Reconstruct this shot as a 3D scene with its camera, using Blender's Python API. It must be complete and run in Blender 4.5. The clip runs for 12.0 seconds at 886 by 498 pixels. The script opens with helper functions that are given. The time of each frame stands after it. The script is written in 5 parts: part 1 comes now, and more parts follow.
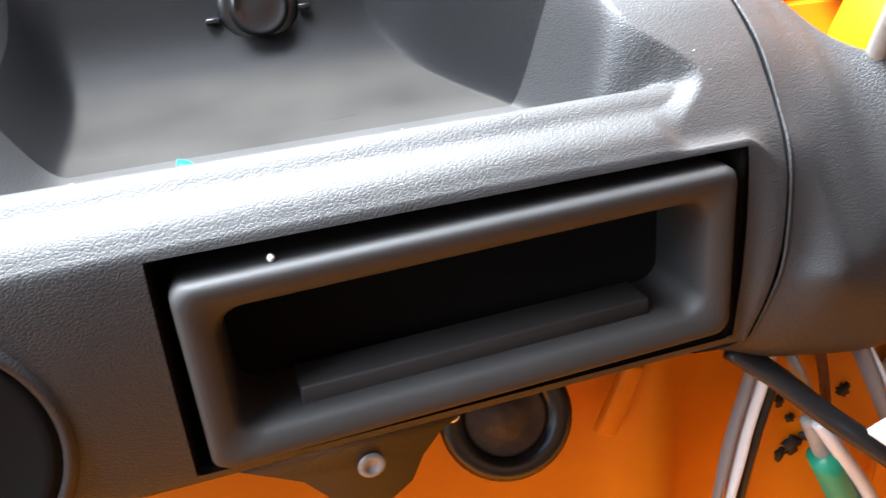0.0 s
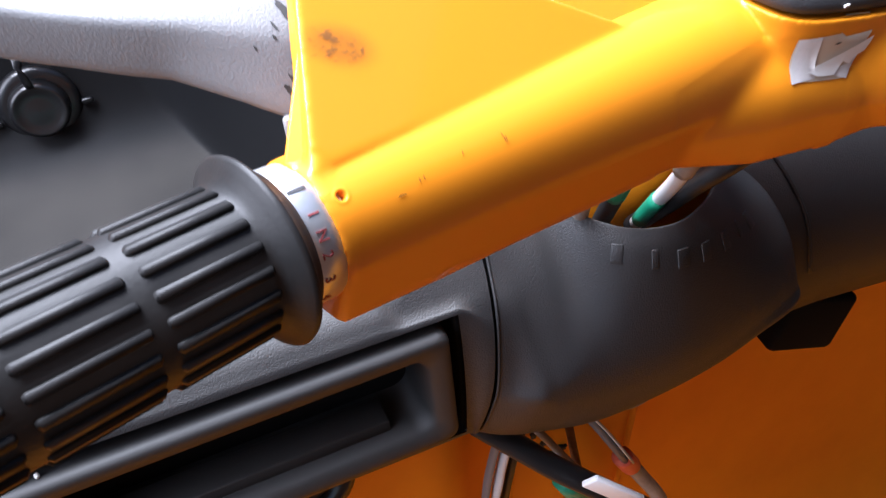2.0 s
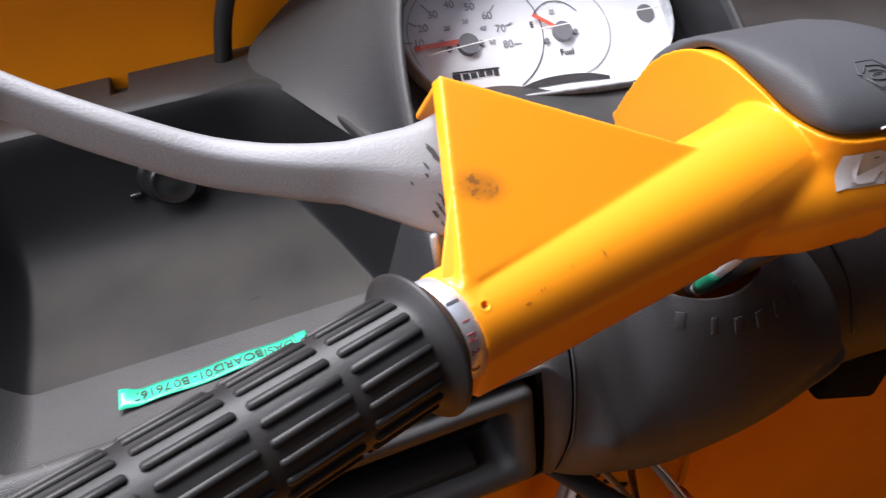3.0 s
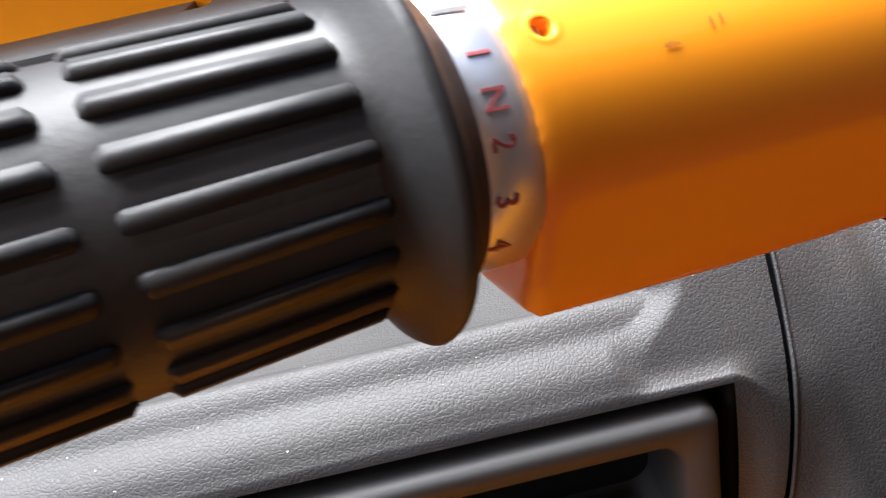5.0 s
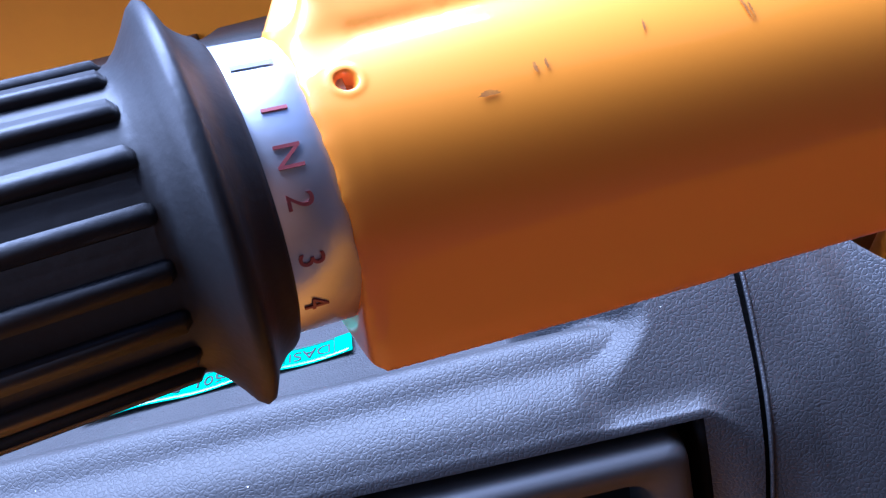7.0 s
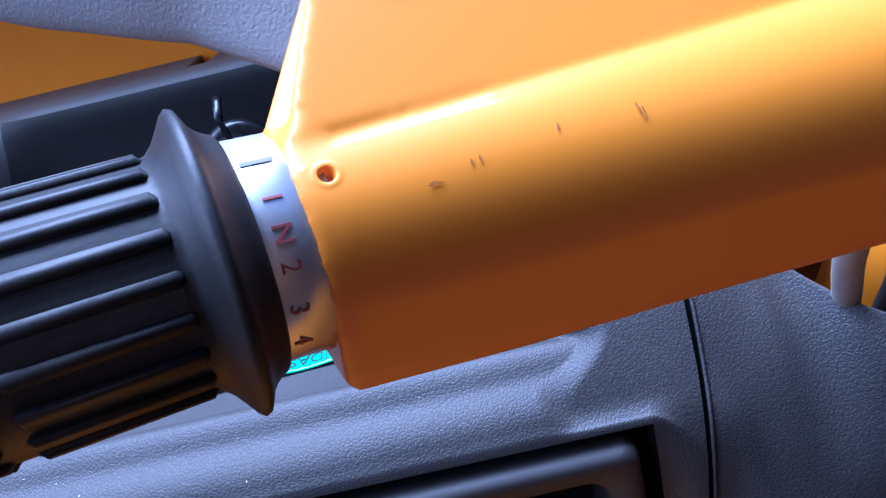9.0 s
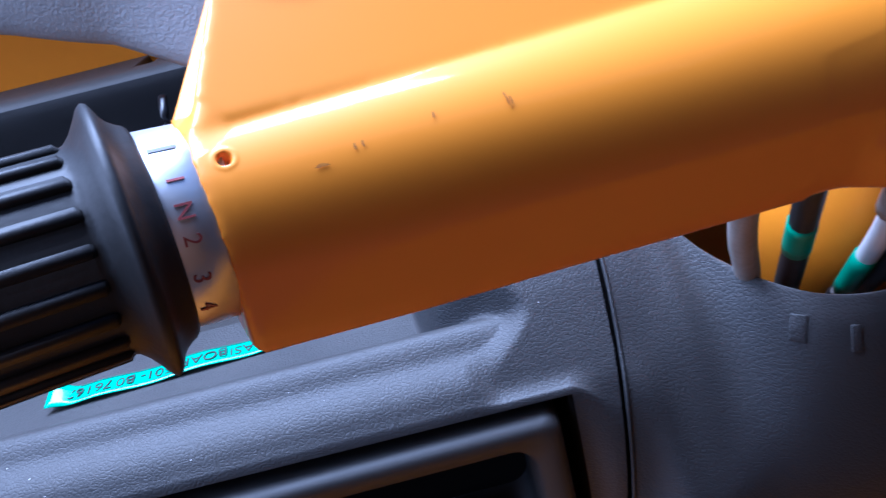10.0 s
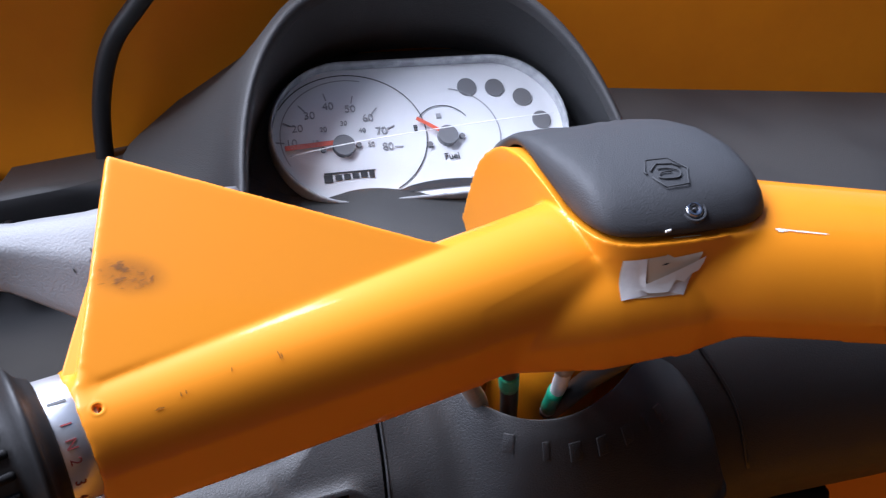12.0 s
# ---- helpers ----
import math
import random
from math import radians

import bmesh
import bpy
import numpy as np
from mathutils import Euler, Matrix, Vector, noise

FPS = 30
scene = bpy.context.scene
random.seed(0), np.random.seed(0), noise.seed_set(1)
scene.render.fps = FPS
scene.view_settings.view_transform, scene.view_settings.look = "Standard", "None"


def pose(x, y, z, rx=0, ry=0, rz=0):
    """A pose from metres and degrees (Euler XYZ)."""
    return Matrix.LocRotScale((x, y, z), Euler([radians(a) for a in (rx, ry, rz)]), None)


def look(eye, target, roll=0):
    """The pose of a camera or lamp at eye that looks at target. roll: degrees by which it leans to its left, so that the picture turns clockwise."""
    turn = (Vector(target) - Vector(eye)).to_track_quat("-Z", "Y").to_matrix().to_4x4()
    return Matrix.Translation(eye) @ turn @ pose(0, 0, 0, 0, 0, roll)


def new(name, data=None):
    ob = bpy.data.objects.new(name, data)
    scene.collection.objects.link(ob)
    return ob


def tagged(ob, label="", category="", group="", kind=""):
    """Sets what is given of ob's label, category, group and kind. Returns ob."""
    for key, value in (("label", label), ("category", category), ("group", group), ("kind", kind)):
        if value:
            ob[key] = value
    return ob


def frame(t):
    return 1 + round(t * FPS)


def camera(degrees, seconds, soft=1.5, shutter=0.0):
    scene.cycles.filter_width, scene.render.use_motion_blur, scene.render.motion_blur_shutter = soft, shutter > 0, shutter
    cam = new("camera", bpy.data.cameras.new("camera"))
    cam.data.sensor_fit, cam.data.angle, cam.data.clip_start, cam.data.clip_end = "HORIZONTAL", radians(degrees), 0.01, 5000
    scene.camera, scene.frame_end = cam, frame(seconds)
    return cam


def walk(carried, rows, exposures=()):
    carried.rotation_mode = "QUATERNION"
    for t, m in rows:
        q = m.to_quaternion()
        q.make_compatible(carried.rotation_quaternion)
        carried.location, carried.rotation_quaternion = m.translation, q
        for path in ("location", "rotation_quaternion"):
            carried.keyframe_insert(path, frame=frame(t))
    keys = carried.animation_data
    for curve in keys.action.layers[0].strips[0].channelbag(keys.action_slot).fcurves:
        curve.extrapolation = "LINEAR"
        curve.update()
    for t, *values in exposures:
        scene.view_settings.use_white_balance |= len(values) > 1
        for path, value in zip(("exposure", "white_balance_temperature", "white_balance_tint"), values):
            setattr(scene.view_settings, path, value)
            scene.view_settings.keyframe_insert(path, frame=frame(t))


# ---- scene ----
cam = camera(57.91, 12.0, 1.3, 0.3)
PATH = [
    (0, (-0.07671, -0.22053, 0.12598), (0.17617, 0.65362, -0.28863), -4.919),
    (0.5, (-0.05165, -0.23014, 0.14915), (0.20916, 0.62911, -0.29093), -5.218),
    (0.8, (-0.04216, -0.22993, 0.18416), (0.23764, 0.58919, -0.31659), -3.841),
    (1.2, (-0.01171, -0.22012, 0.22345), (0.27173, 0.57103, -0.31854), -3.666),
    (1.5, (0.00462, -0.21645, 0.24048), (0.28480, 0.55401, -0.33214), -4.039),
    (2, (0.01545, -0.21743, 0.26398), (0.28383, 0.50772, -0.37017), -4.986),
    (2.5, (0.00188, -0.22684, 0.29606), (0.25590, 0.50998, -0.33049), -4.792),
    (3, (-0.01306, -0.23560, 0.31604), (0.21737, 0.52158, -0.29516), -6.314),
    (3.2, (-0.01893, -0.23693, 0.31625), (0.19132, 0.53590, -0.28252), -6.708),
    (4.8, (0.01842, -0.16256, 0.19740), (0.03807, 0.70099, -0.30647), -11.842),
    (5, (0.02897, -0.15989, 0.19064), (0.03950, 0.70568, -0.31003), -12.479),
    (5.5, (0.04783, -0.15324, 0.18200), (0.03508, 0.71678, -0.31084), -13.848),
    (6, (0.05461, -0.15376, 0.18152), (0.01871, 0.72478, -0.29480), -14.888),
    (6.5, (0.05302, -0.15561, 0.18508), (0.01352, 0.72605, -0.28515), -14.741),
    (7, (0.05302, -0.15806, 0.18791), (0.01224, 0.72382, -0.28180), -14.662),
    (9, (0.06109, -0.17793, 0.20500), (0.02165, 0.70263, -0.26729), -14.096),
    (9.5, (0.06279, -0.18387, 0.20479), (0.02446, 0.69711, -0.26682), -13.908),
    (10, (0.07289, -0.19426, 0.20639), (0.07028, 0.68104, -0.27717), -14.116),
    (10.2, (0.07594, -0.20045, 0.21447), (0.12062, 0.68586, -0.24648), -12.995),
    (10.5, (0.08739, -0.19994, 0.24412), (0.14748, 0.66758, -0.24964), -8.487),
    (11, (0.09141, -0.21959, 0.26911), (0.21981, 0.63750, -0.22981), -7.232),
    (11.5, (0.08957, -0.24039, 0.28245), (0.25741, 0.61362, -0.20999), -6.882),
    (12, (0.09391, -0.25222, 0.28676), (0.29463, 0.59929, -0.19764), -6.410),
]
LIGHT = [(0, 1.35, 6150, 9), (0.6, 1.36, 6000, 10), (1, 1.25, 5900, 11), (1.5, 0.75, 5700, 19), (2, 0.15, 5850, 18), (3.2, -0.4, 6550, 18), (5, 0.5, 6500, 14), (5.6, 0.4, 5700, 19), (6.3, 0.25, 4900, 25), (7, 0.12, 4450, 25), (9, -0.26, 4330, 25), (10, -0.35, 4500, 22), (10.5, -1.1, 4850, 24), (11, -0.95, 5200, 20), (12, -0.65, 5700, 18)]
walk(cam, [(t, look(eye, target, roll)) for t, eye, target, roll in PATH], LIGHT)

# ---- light ----
world = bpy.data.worlds.new("sky")
scene.world = world
world.use_nodes = True
wn = world.node_tree.nodes
sky = wn.new("ShaderNodeTexSky")
sky.sky_type, sky.sun_disc = "NISHITA", False
sky.sun_elevation, sky.sun_rotation = radians(55), radians(200)
world.node_tree.links.new(sky.outputs[0], wn["Background"].inputs[0])
wn["Background"].inputs[1].default_value = 0.15
sun = new("sun", bpy.data.lights.new("sun", "SUN"))
sun.data.energy, sun.data.angle, sun.data.color = 0.5, radians(14), (1.0, 0.96, 0.9)
sun.matrix_world = look((0.1, 0.9, 1.8), (0.1, 0.0, 0.0))
# soft lamp added overhead to light from above; no opening is known there
top = new("overhead_soft_lamp", bpy.data.lights.new("overhead_soft_lamp", "AREA"))
top.data.shape, top.data.size, top.data.size_y, top.data.energy = "RECTANGLE", 1.1, 0.40, 54.0
top.data.color = (0.93, 0.97, 1.0)
top.matrix_world = look((-0.12, 0.24, 0.95), (0.05, 0.05, 0.0))
# daylight through the open door on the driver's left
door = new("doorway_daylight", bpy.data.lights.new("doorway_daylight", "AREA"))
door.data.shape, door.data.size, door.data.size_y, door.data.energy = "RECTANGLE", 0.6, 0.5, 8.0
door.data.color = (0.95, 0.97, 1.0)
door.matrix_world = look((-0.75, -0.10, 0.55), (0.15, 0.0, 0.05))


# ---- materials ----
def material(name, base, rough=0.5, metal=0.0, grain=0.0, scale=400.0, spots=0.0, spot_scale=12.0, other=None, coat=0.0, bump="noise", trans=0.0, detail=4.0):
    m = bpy.data.materials.new(name)
    m.use_nodes = True
    n, l = m.node_tree.nodes, m.node_tree.links
    b = n["Principled BSDF"]
    b.inputs["Roughness"].default_value, b.inputs["Metallic"].default_value = rough, metal
    b.inputs["Coat Weight"].default_value, b.inputs["Coat Roughness"].default_value = coat, 0.08
    b.inputs["Transmission Weight"].default_value = trans
    b.inputs["Base Color"].default_value = (*base, 1)
    where = n.new("ShaderNodeTexCoord")
    if spots:
        a, ramp, mix = n.new("ShaderNodeTexNoise"), n.new("ShaderNodeValToRGB"), n.new("ShaderNodeMix")
        a.inputs["Scale"].default_value, a.inputs["Detail"].default_value = spot_scale, 8
        a.inputs["Roughness"].default_value = 0.65
        ramp.color_ramp.elements[0].position, ramp.color_ramp.elements[1].position = 0.38, 0.68
        mix.data_type = "RGBA"
        mix.inputs[6].default_value = (*base, 1)
        mix.inputs[7].default_value = (*(other or [c * 0.6 for c in base]), 1)
        l.new(where.outputs["Object"], a.inputs["Vector"])
        l.new(a.outputs[0], ramp.inputs[0])
        scaled = n.new("ShaderNodeMath")
        scaled.operation = "MULTIPLY"
        scaled.inputs[1].default_value = spots
        l.new(ramp.outputs[0], scaled.inputs[0])
        l.new(scaled.outputs[0], mix.inputs[0])
        l.new(mix.outputs[2], b.inputs["Base Color"])
        rr_ = n.new("ShaderNodeMapRange")
        rr_.inputs["To Min"].default_value, rr_.inputs["To Max"].default_value = max(rough - 0.06, 0.02), min(rough + 0.1, 1)
        l.new(a.outputs[0], rr_.inputs[0])
        l.new(rr_.outputs[0], b.inputs["Roughness"])
    if grain:
        if bump == "leather":
            g = n.new("ShaderNodeTexVoronoi")
            g.feature = "DISTANCE_TO_EDGE"
            g.inputs["Randomness"].default_value = 1.0
            g2 = n.new("ShaderNodeTexNoise")
            g2.inputs["Scale"].default_value = scale * 0.7
            l.new(where.outputs["Object"], g2.inputs["Vector"])
            add = n.new("ShaderNodeMath")
            crease = n.new("ShaderNodeMapRange")
            crease.interpolation_type = "SMOOTHSTEP"
            crease.inputs["From Max"].default_value = 0.22
            l.new(g.outputs["Distance"], crease.inputs["Value"])
            l.new(crease.outputs[0], add.inputs[0])
            soft_ = n.new("ShaderNodeMath")
            soft_.operation = "MULTIPLY"
            soft_.inputs[1].default_value = 0.5
            l.new(g2.outputs[0], soft_.inputs[0])
            l.new(soft_.outputs[0], add.inputs[1])
            out = add.outputs[0]
        else:
            g = n.new("ShaderNodeTexNoise")
            g.inputs["Detail"].default_value = detail
            out = g.outputs[0]
        g.inputs["Scale"].default_value = scale
        bm_ = n.new("ShaderNodeBump")
        bm_.inputs["Strength"].default_value, bm_.inputs["Distance"].default_value = grain, 0.0006
        l.new(where.outputs["Object"], g.inputs["Vector"])
        l.new(out, bm_.inputs["Height"])
        l.new(bm_.outputs[0], b.inputs["Normal"])
    return m


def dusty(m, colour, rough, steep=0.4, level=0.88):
    """Paler tint by facing: settled dust, with light on upward faces put into it."""
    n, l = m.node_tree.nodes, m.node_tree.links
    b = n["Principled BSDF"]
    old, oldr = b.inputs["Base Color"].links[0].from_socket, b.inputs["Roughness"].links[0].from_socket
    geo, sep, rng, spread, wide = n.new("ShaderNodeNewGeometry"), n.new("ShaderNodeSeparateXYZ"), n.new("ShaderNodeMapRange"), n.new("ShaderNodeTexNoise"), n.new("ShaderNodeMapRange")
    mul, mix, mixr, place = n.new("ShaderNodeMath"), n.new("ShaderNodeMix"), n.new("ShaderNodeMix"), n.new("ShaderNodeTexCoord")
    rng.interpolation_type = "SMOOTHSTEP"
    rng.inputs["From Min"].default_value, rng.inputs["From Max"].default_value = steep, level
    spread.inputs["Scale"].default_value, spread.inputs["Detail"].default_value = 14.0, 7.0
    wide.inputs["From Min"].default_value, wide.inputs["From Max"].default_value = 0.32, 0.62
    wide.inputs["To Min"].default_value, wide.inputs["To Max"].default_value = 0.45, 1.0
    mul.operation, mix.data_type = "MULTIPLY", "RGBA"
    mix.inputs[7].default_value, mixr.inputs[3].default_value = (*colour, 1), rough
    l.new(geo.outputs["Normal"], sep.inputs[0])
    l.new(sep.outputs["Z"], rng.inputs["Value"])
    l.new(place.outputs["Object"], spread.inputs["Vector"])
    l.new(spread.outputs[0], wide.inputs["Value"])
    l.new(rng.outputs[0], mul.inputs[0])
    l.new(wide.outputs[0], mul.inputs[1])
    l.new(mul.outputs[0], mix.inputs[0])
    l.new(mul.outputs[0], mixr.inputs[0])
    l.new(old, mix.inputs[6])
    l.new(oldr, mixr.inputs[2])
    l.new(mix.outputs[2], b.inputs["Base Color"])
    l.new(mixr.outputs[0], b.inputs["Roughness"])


DASH = material("grained_grey_plastic", (0.018, 0.0185, 0.020), 0.46, grain=0.24, scale=780, spots=0.5, spot_scale=25, other=(0.025, 0.0245, 0.024), bump="leather")
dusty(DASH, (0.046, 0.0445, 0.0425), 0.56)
DASH.node_tree.nodes["Principled BSDF"].inputs["Specular IOR Level"].default_value = 0.40
# tray colour taken near black so that the shade inside it is in the colour
SHADED_TRAY = material("shaded_tray_plastic", (0.0065, 0.0067, 0.0075), 0.5, grain=0.25, scale=1600, spots=0.4, spot_scale=25, other=(0.006, 0.0059, 0.0058), bump="leather")
dusty(SHADED_TRAY, (0.042, 0.0388, 0.0350), 0.6, 0.66, 0.995)
SHADED_TRAY.node_tree.nodes["Principled BSDF"].inputs["Specular IOR Level"].default_value = 0.16
TRAYDARK = material("dark_grey_plastic", (0.009, 0.0095, 0.0105), 0.6, grain=0.3, scale=700, bump="leather")
GAP = material("dull_black_plastic", (0.006, 0.006, 0.006), 0.9, grain=0.1, scale=300)
GAP.node_tree.nodes["Principled BSDF"].inputs["Specular IOR Level"].default_value = 0.1
WASHER = material("dull_zinc", (0.3, 0.3, 0.3), 0.45, metal=0.3, grain=0.1, scale=500, spots=0.5, spot_scale=200)
BLACK = material("black_plastic", (0.012, 0.012, 0.013), 0.45, grain=0.1, scale=300)
YELLOW = material("glossy_yellow_plastic", (0.80, 0.262, 0.0045), 0.5, coat=0.45, grain=0.03, scale=90, spots=0.12, spot_scale=14, other=(0.72, 0.225, 0.005))
YELLOW.node_tree.nodes["Principled BSDF"].inputs["Specular IOR Level"].default_value = 0.06
YELLOW.node_tree.nodes["Principled BSDF"].inputs["Specular IOR Level"].default_value = 0.32
PAINT = material("yellow_body_paint", (0.72, 0.235, 0.003), 0.45, grain=0.02, scale=60, spots=0.6, spot_scale=9, other=(0.60, 0.180, 0.004))
PAINT.node_tree.nodes["Principled BSDF"].inputs["Specular IOR Level"].default_value = 0.22
RUBBER = material("black_rubber", (0.0115, 0.011, 0.0108), 0.46, grain=0.1, scale=900, spots=0.5, spot_scale=60, other=(0.025, 0.023, 0.022))
RUBBER.node_tree.nodes["Principled BSDF"].inputs["Specular IOR Level"].default_value = 0.3
CHROME = material("brushed_steel", (0.62, 0.62, 0.63), 0.22, metal=1.0, grain=0.05, scale=900, spots=0.3, spot_scale=120)
ALLOY = material("cast_aluminium_paint", (0.15, 0.15, 0.153), 0.52, metal=0.1, grain=0.3, scale=1400, spots=0.5, spot_scale=40, other=(0.16, 0.16, 0.163))
PAD = material("black_leatherette", (0.044, 0.045, 0.048), 0.60, grain=0.2, scale=1100, bump="leather")
PAD.node_tree.nodes["Principled BSDF"].inputs["Specular IOR Level"].default_value = 0.3
GREEN = material("green_label", (0.02, 0.44, 0.25), 0.3, coat=0.5, spots=0.3, spot_scale=150)
TAGWHITE = material("white_tape", (0.8, 0.8, 0.79), 0.5, grain=0.1, scale=300)
WHITE = material("white_plastic", (0.6, 0.6, 0.6), 0.4, spots=0.2, spot_scale=60)
DIAL = material("dial_print_white", (0.74, 0.75, 0.77), 0.45, spots=0.15, spot_scale=30)
INK = material("dark_ink", (0.03, 0.03, 0.033), 0.5)
GREYINK = material("grey_ink", (0.3, 0.3, 0.31), 0.5)
RED = material("red_plastic", (0.7, 0.12, 0.06), 0.4)
REDINK = material("dark_red_ink", (0.3, 0.06, 0.06), 0.5)
PAPER = material("torn_paper", (0.78, 0.77, 0.74), 0.8, grain=0.2, scale=300)
FILM = material("clear_label_film", (0.62, 0.50, 0.36), 0.3, spots=0.6, spot_scale=120, other=(0.60, 0.54, 0.48))
MILKY = material("milky_label_film", (0.72, 0.69, 0.67), 0.4, spots=0.4, spot_scale=150)
# dull dark surface for the unseen sheets that hold light off
BLOCKER = material("dark_blocker", (0.03, 0.03, 0.032), 0.9, grain=0.3, scale=200, spots=0.5, spot_scale=5)
BOUNCE = material("brown_bounce", (0.20, 0.085, 0.03), 0.6, grain=0.2, scale=200, spots=0.5, spot_scale=5)
GROUND = material("dusty_concrete", (0.25, 0.235, 0.21), 0.9, grain=0.4, scale=20, spots=0.6, spot_scale=1.5, other=(0.17, 0.16, 0.14))
POCKET = material("satin_black_plastic", (0.021, 0.0208, 0.0208), 0.6, grain=0.12, scale=500, spots=0.4, spot_scale=40, other=(0.03, 0.029, 0.028))
GLOSSBLACK = material("glossy_black_plastic", (0.008, 0.008, 0.0088), 0.28)
GREYPL = material("grey_plastic", (0.16, 0.16, 0.165), 0.5)
HORNBROWN = material("dull_brown_metal", (0.022, 0.016, 0.012), 0.6, grain=0.2, scale=300, spots=0.6, spot_scale=120, other=(0.1, 0.06, 0.035))
RUST = material("rusty_brown_metal", (0.2, 0.07, 0.02), 0.8, grain=0.3, scale=300, spots=0.7, spot_scale=150, other=(0.06, 0.025, 0.012))
GREENPL = material("green_plastic", (0.01, 0.22, 0.12), 0.4)
PALE = material("pale_grey_sleeve", (0.3, 0.275, 0.25), 0.5, spots=0.6, spot_scale=120, other=(0.17, 0.14, 0.11))
RINGMETAL = material("bright_satin_metal", (0.66, 0.67, 0.69), 0.3, metal=0.75, grain=0.04, scale=900, spots=0.25, spot_scale=120, other=(0.6, 0.6, 0.62))
GRIME = material("dark_grease_smear", (0.10, 0.055, 0.022), 0.6)
grn, grl = GRIME.node_tree.nodes, GRIME.node_tree.links
gwhere, gmap, gnoise, gnoise2 = grn.new("ShaderNodeTexCoord"), grn.new("ShaderNodeMapping"), grn.new("ShaderNodeTexNoise"), grn.new("ShaderNodeTexNoise")
gmap.inputs["Scale"].default_value = (0.28, 1.0, 1.7)
gmap.inputs["Rotation"].default_value = (0.0, radians(-24), 0.0)
gnoise.inputs["Scale"].default_value, gnoise.inputs["Detail"].default_value, gnoise.inputs["Distortion"].default_value = 900, 5, 0.6
gnoise2.inputs["Scale"].default_value, gnoise2.inputs["Detail"].default_value = 190, 3
gedge, gsum, gramp = grn.new("ShaderNodeAttribute"), grn.new("ShaderNodeMath"), grn.new("ShaderNodeValToRGB")
gedge.attribute_name = "cover"
gsum2 = grn.new("ShaderNodeMath")
gsum.operation, gsum2.operation = "ADD", "ADD"
gramp.color_ramp.elements[1].color = (0.6, 0.6, 0.6, 1)
ghalf = grn.new("ShaderNodeMath")
ghalf.operation, ghalf.inputs[1].default_value = "MULTIPLY", 0.5
grl.new(gwhere.outputs["Object"], gmap.inputs["Vector"])
grl.new(gmap.outputs[0], gnoise.inputs["Vector"])
grl.new(gwhere.outputs["Object"], gnoise2.inputs["Vector"])
grl.new(gnoise.outputs[0], gsum.inputs[0])
grl.new(gnoise2.outputs[0], gsum.inputs[1])
grl.new(gsum.outputs[0], gsum2.inputs[0])
grl.new(gedge.outputs["Fac"], gsum2.inputs[1])
grl.new(gsum2.outputs[0], ghalf.inputs[0])
gramp.color_ramp.elements[0].position, gramp.color_ramp.elements[1].position = 0.645, 0.78
grl.new(ghalf.outputs[0], gramp.inputs[0])
gfilm, gmost = grn.new("ShaderNodeMath"), grn.new("ShaderNodeMath")
gfilm.operation, gfilm.inputs[1].default_value, gmost.operation = "MULTIPLY", 0.62, "MAXIMUM"
grl.new(gedge.outputs["Fac"], gfilm.inputs[0])
grl.new(gfilm.outputs[0], gmost.inputs[0])
grl.new(gramp.outputs[0], gmost.inputs[1])
grl.new(gmost.outputs[0], grn["Principled BSDF"].inputs["Alpha"])
SCRATCH = material("dark_scratch", (0.010, 0.0095, 0.009), 0.7, spots=0.5, spot_scale=800, other=(0.04, 0.035, 0.03))
CLEARRIM = material("clear_plastic_rim", (0.3, 0.31, 0.33), 0.12, spots=0.6, spot_scale=90, other=(0.7, 0.71, 0.73))
GLASS = bpy.data.materials.new("clear_cover")
GLASS.use_nodes = True
gn = GLASS.node_tree.nodes
gmix, gtr, ggl, gfr = gn.new("ShaderNodeMixShader"), gn.new("ShaderNodeBsdfTransparent"), gn.new("ShaderNodeBsdfGlossy"), gn.new("ShaderNodeFresnel")
ggl.inputs["Roughness"].default_value = 0.1
gfr.inputs["IOR"].default_value = 1.5
GLASS.node_tree.links.new(gfr.outputs[0], gmix.inputs[0])
GLASS.node_tree.links.new(gtr.outputs[0], gmix.inputs[1])
GLASS.node_tree.links.new(ggl.outputs[0], gmix.inputs[2])
GLASS.node_tree.links.new(gmix.outputs[0], gn["Material Output"].inputs[0])


# ---- building tools ----
def part(name, bm, mat, parent=None, label="", smooth=True):
    me = bpy.data.meshes.new(name)
    bmesh.ops.recalc_face_normals(bm, faces=bm.faces)
    bm.to_mesh(me)
    bm.free()
    me.materials.append(mat)
    if smooth:
        me.polygons.foreach_set("use_smooth", [True] * len(me.polygons))
    ob = new(name, me)
    if parent:
        ob.parent = parent
    if label:
        ob["label"] = label
    return ob


def thing(name, label, category, at=(0, 0, 0), group="", kind=""):
    ob = new(name)
    ob.empty_display_size = 0.02
    ob.location = at
    return tagged(ob, label, category, group, kind)


def loft(rings, closed=True, cap=(False, False), bm=None):
    """A skin over rings of points; closed: each ring is a loop."""
    bm = bm or bmesh.new()
    rows = [[bm.verts.new(p) for p in ring] for ring in rings]
    n = len(rows[0])
    for a, b in zip(rows, rows[1:]):
        for i in range(n if closed else n - 1):
            j = (i + 1) % n
            bm.faces.new((a[i], a[j], b[j], b[i]))
    if cap[0]:
        bm.faces.new(rows[0][::-1])
    if cap[1]:
        bm.faces.new(rows[-1])
    return bm


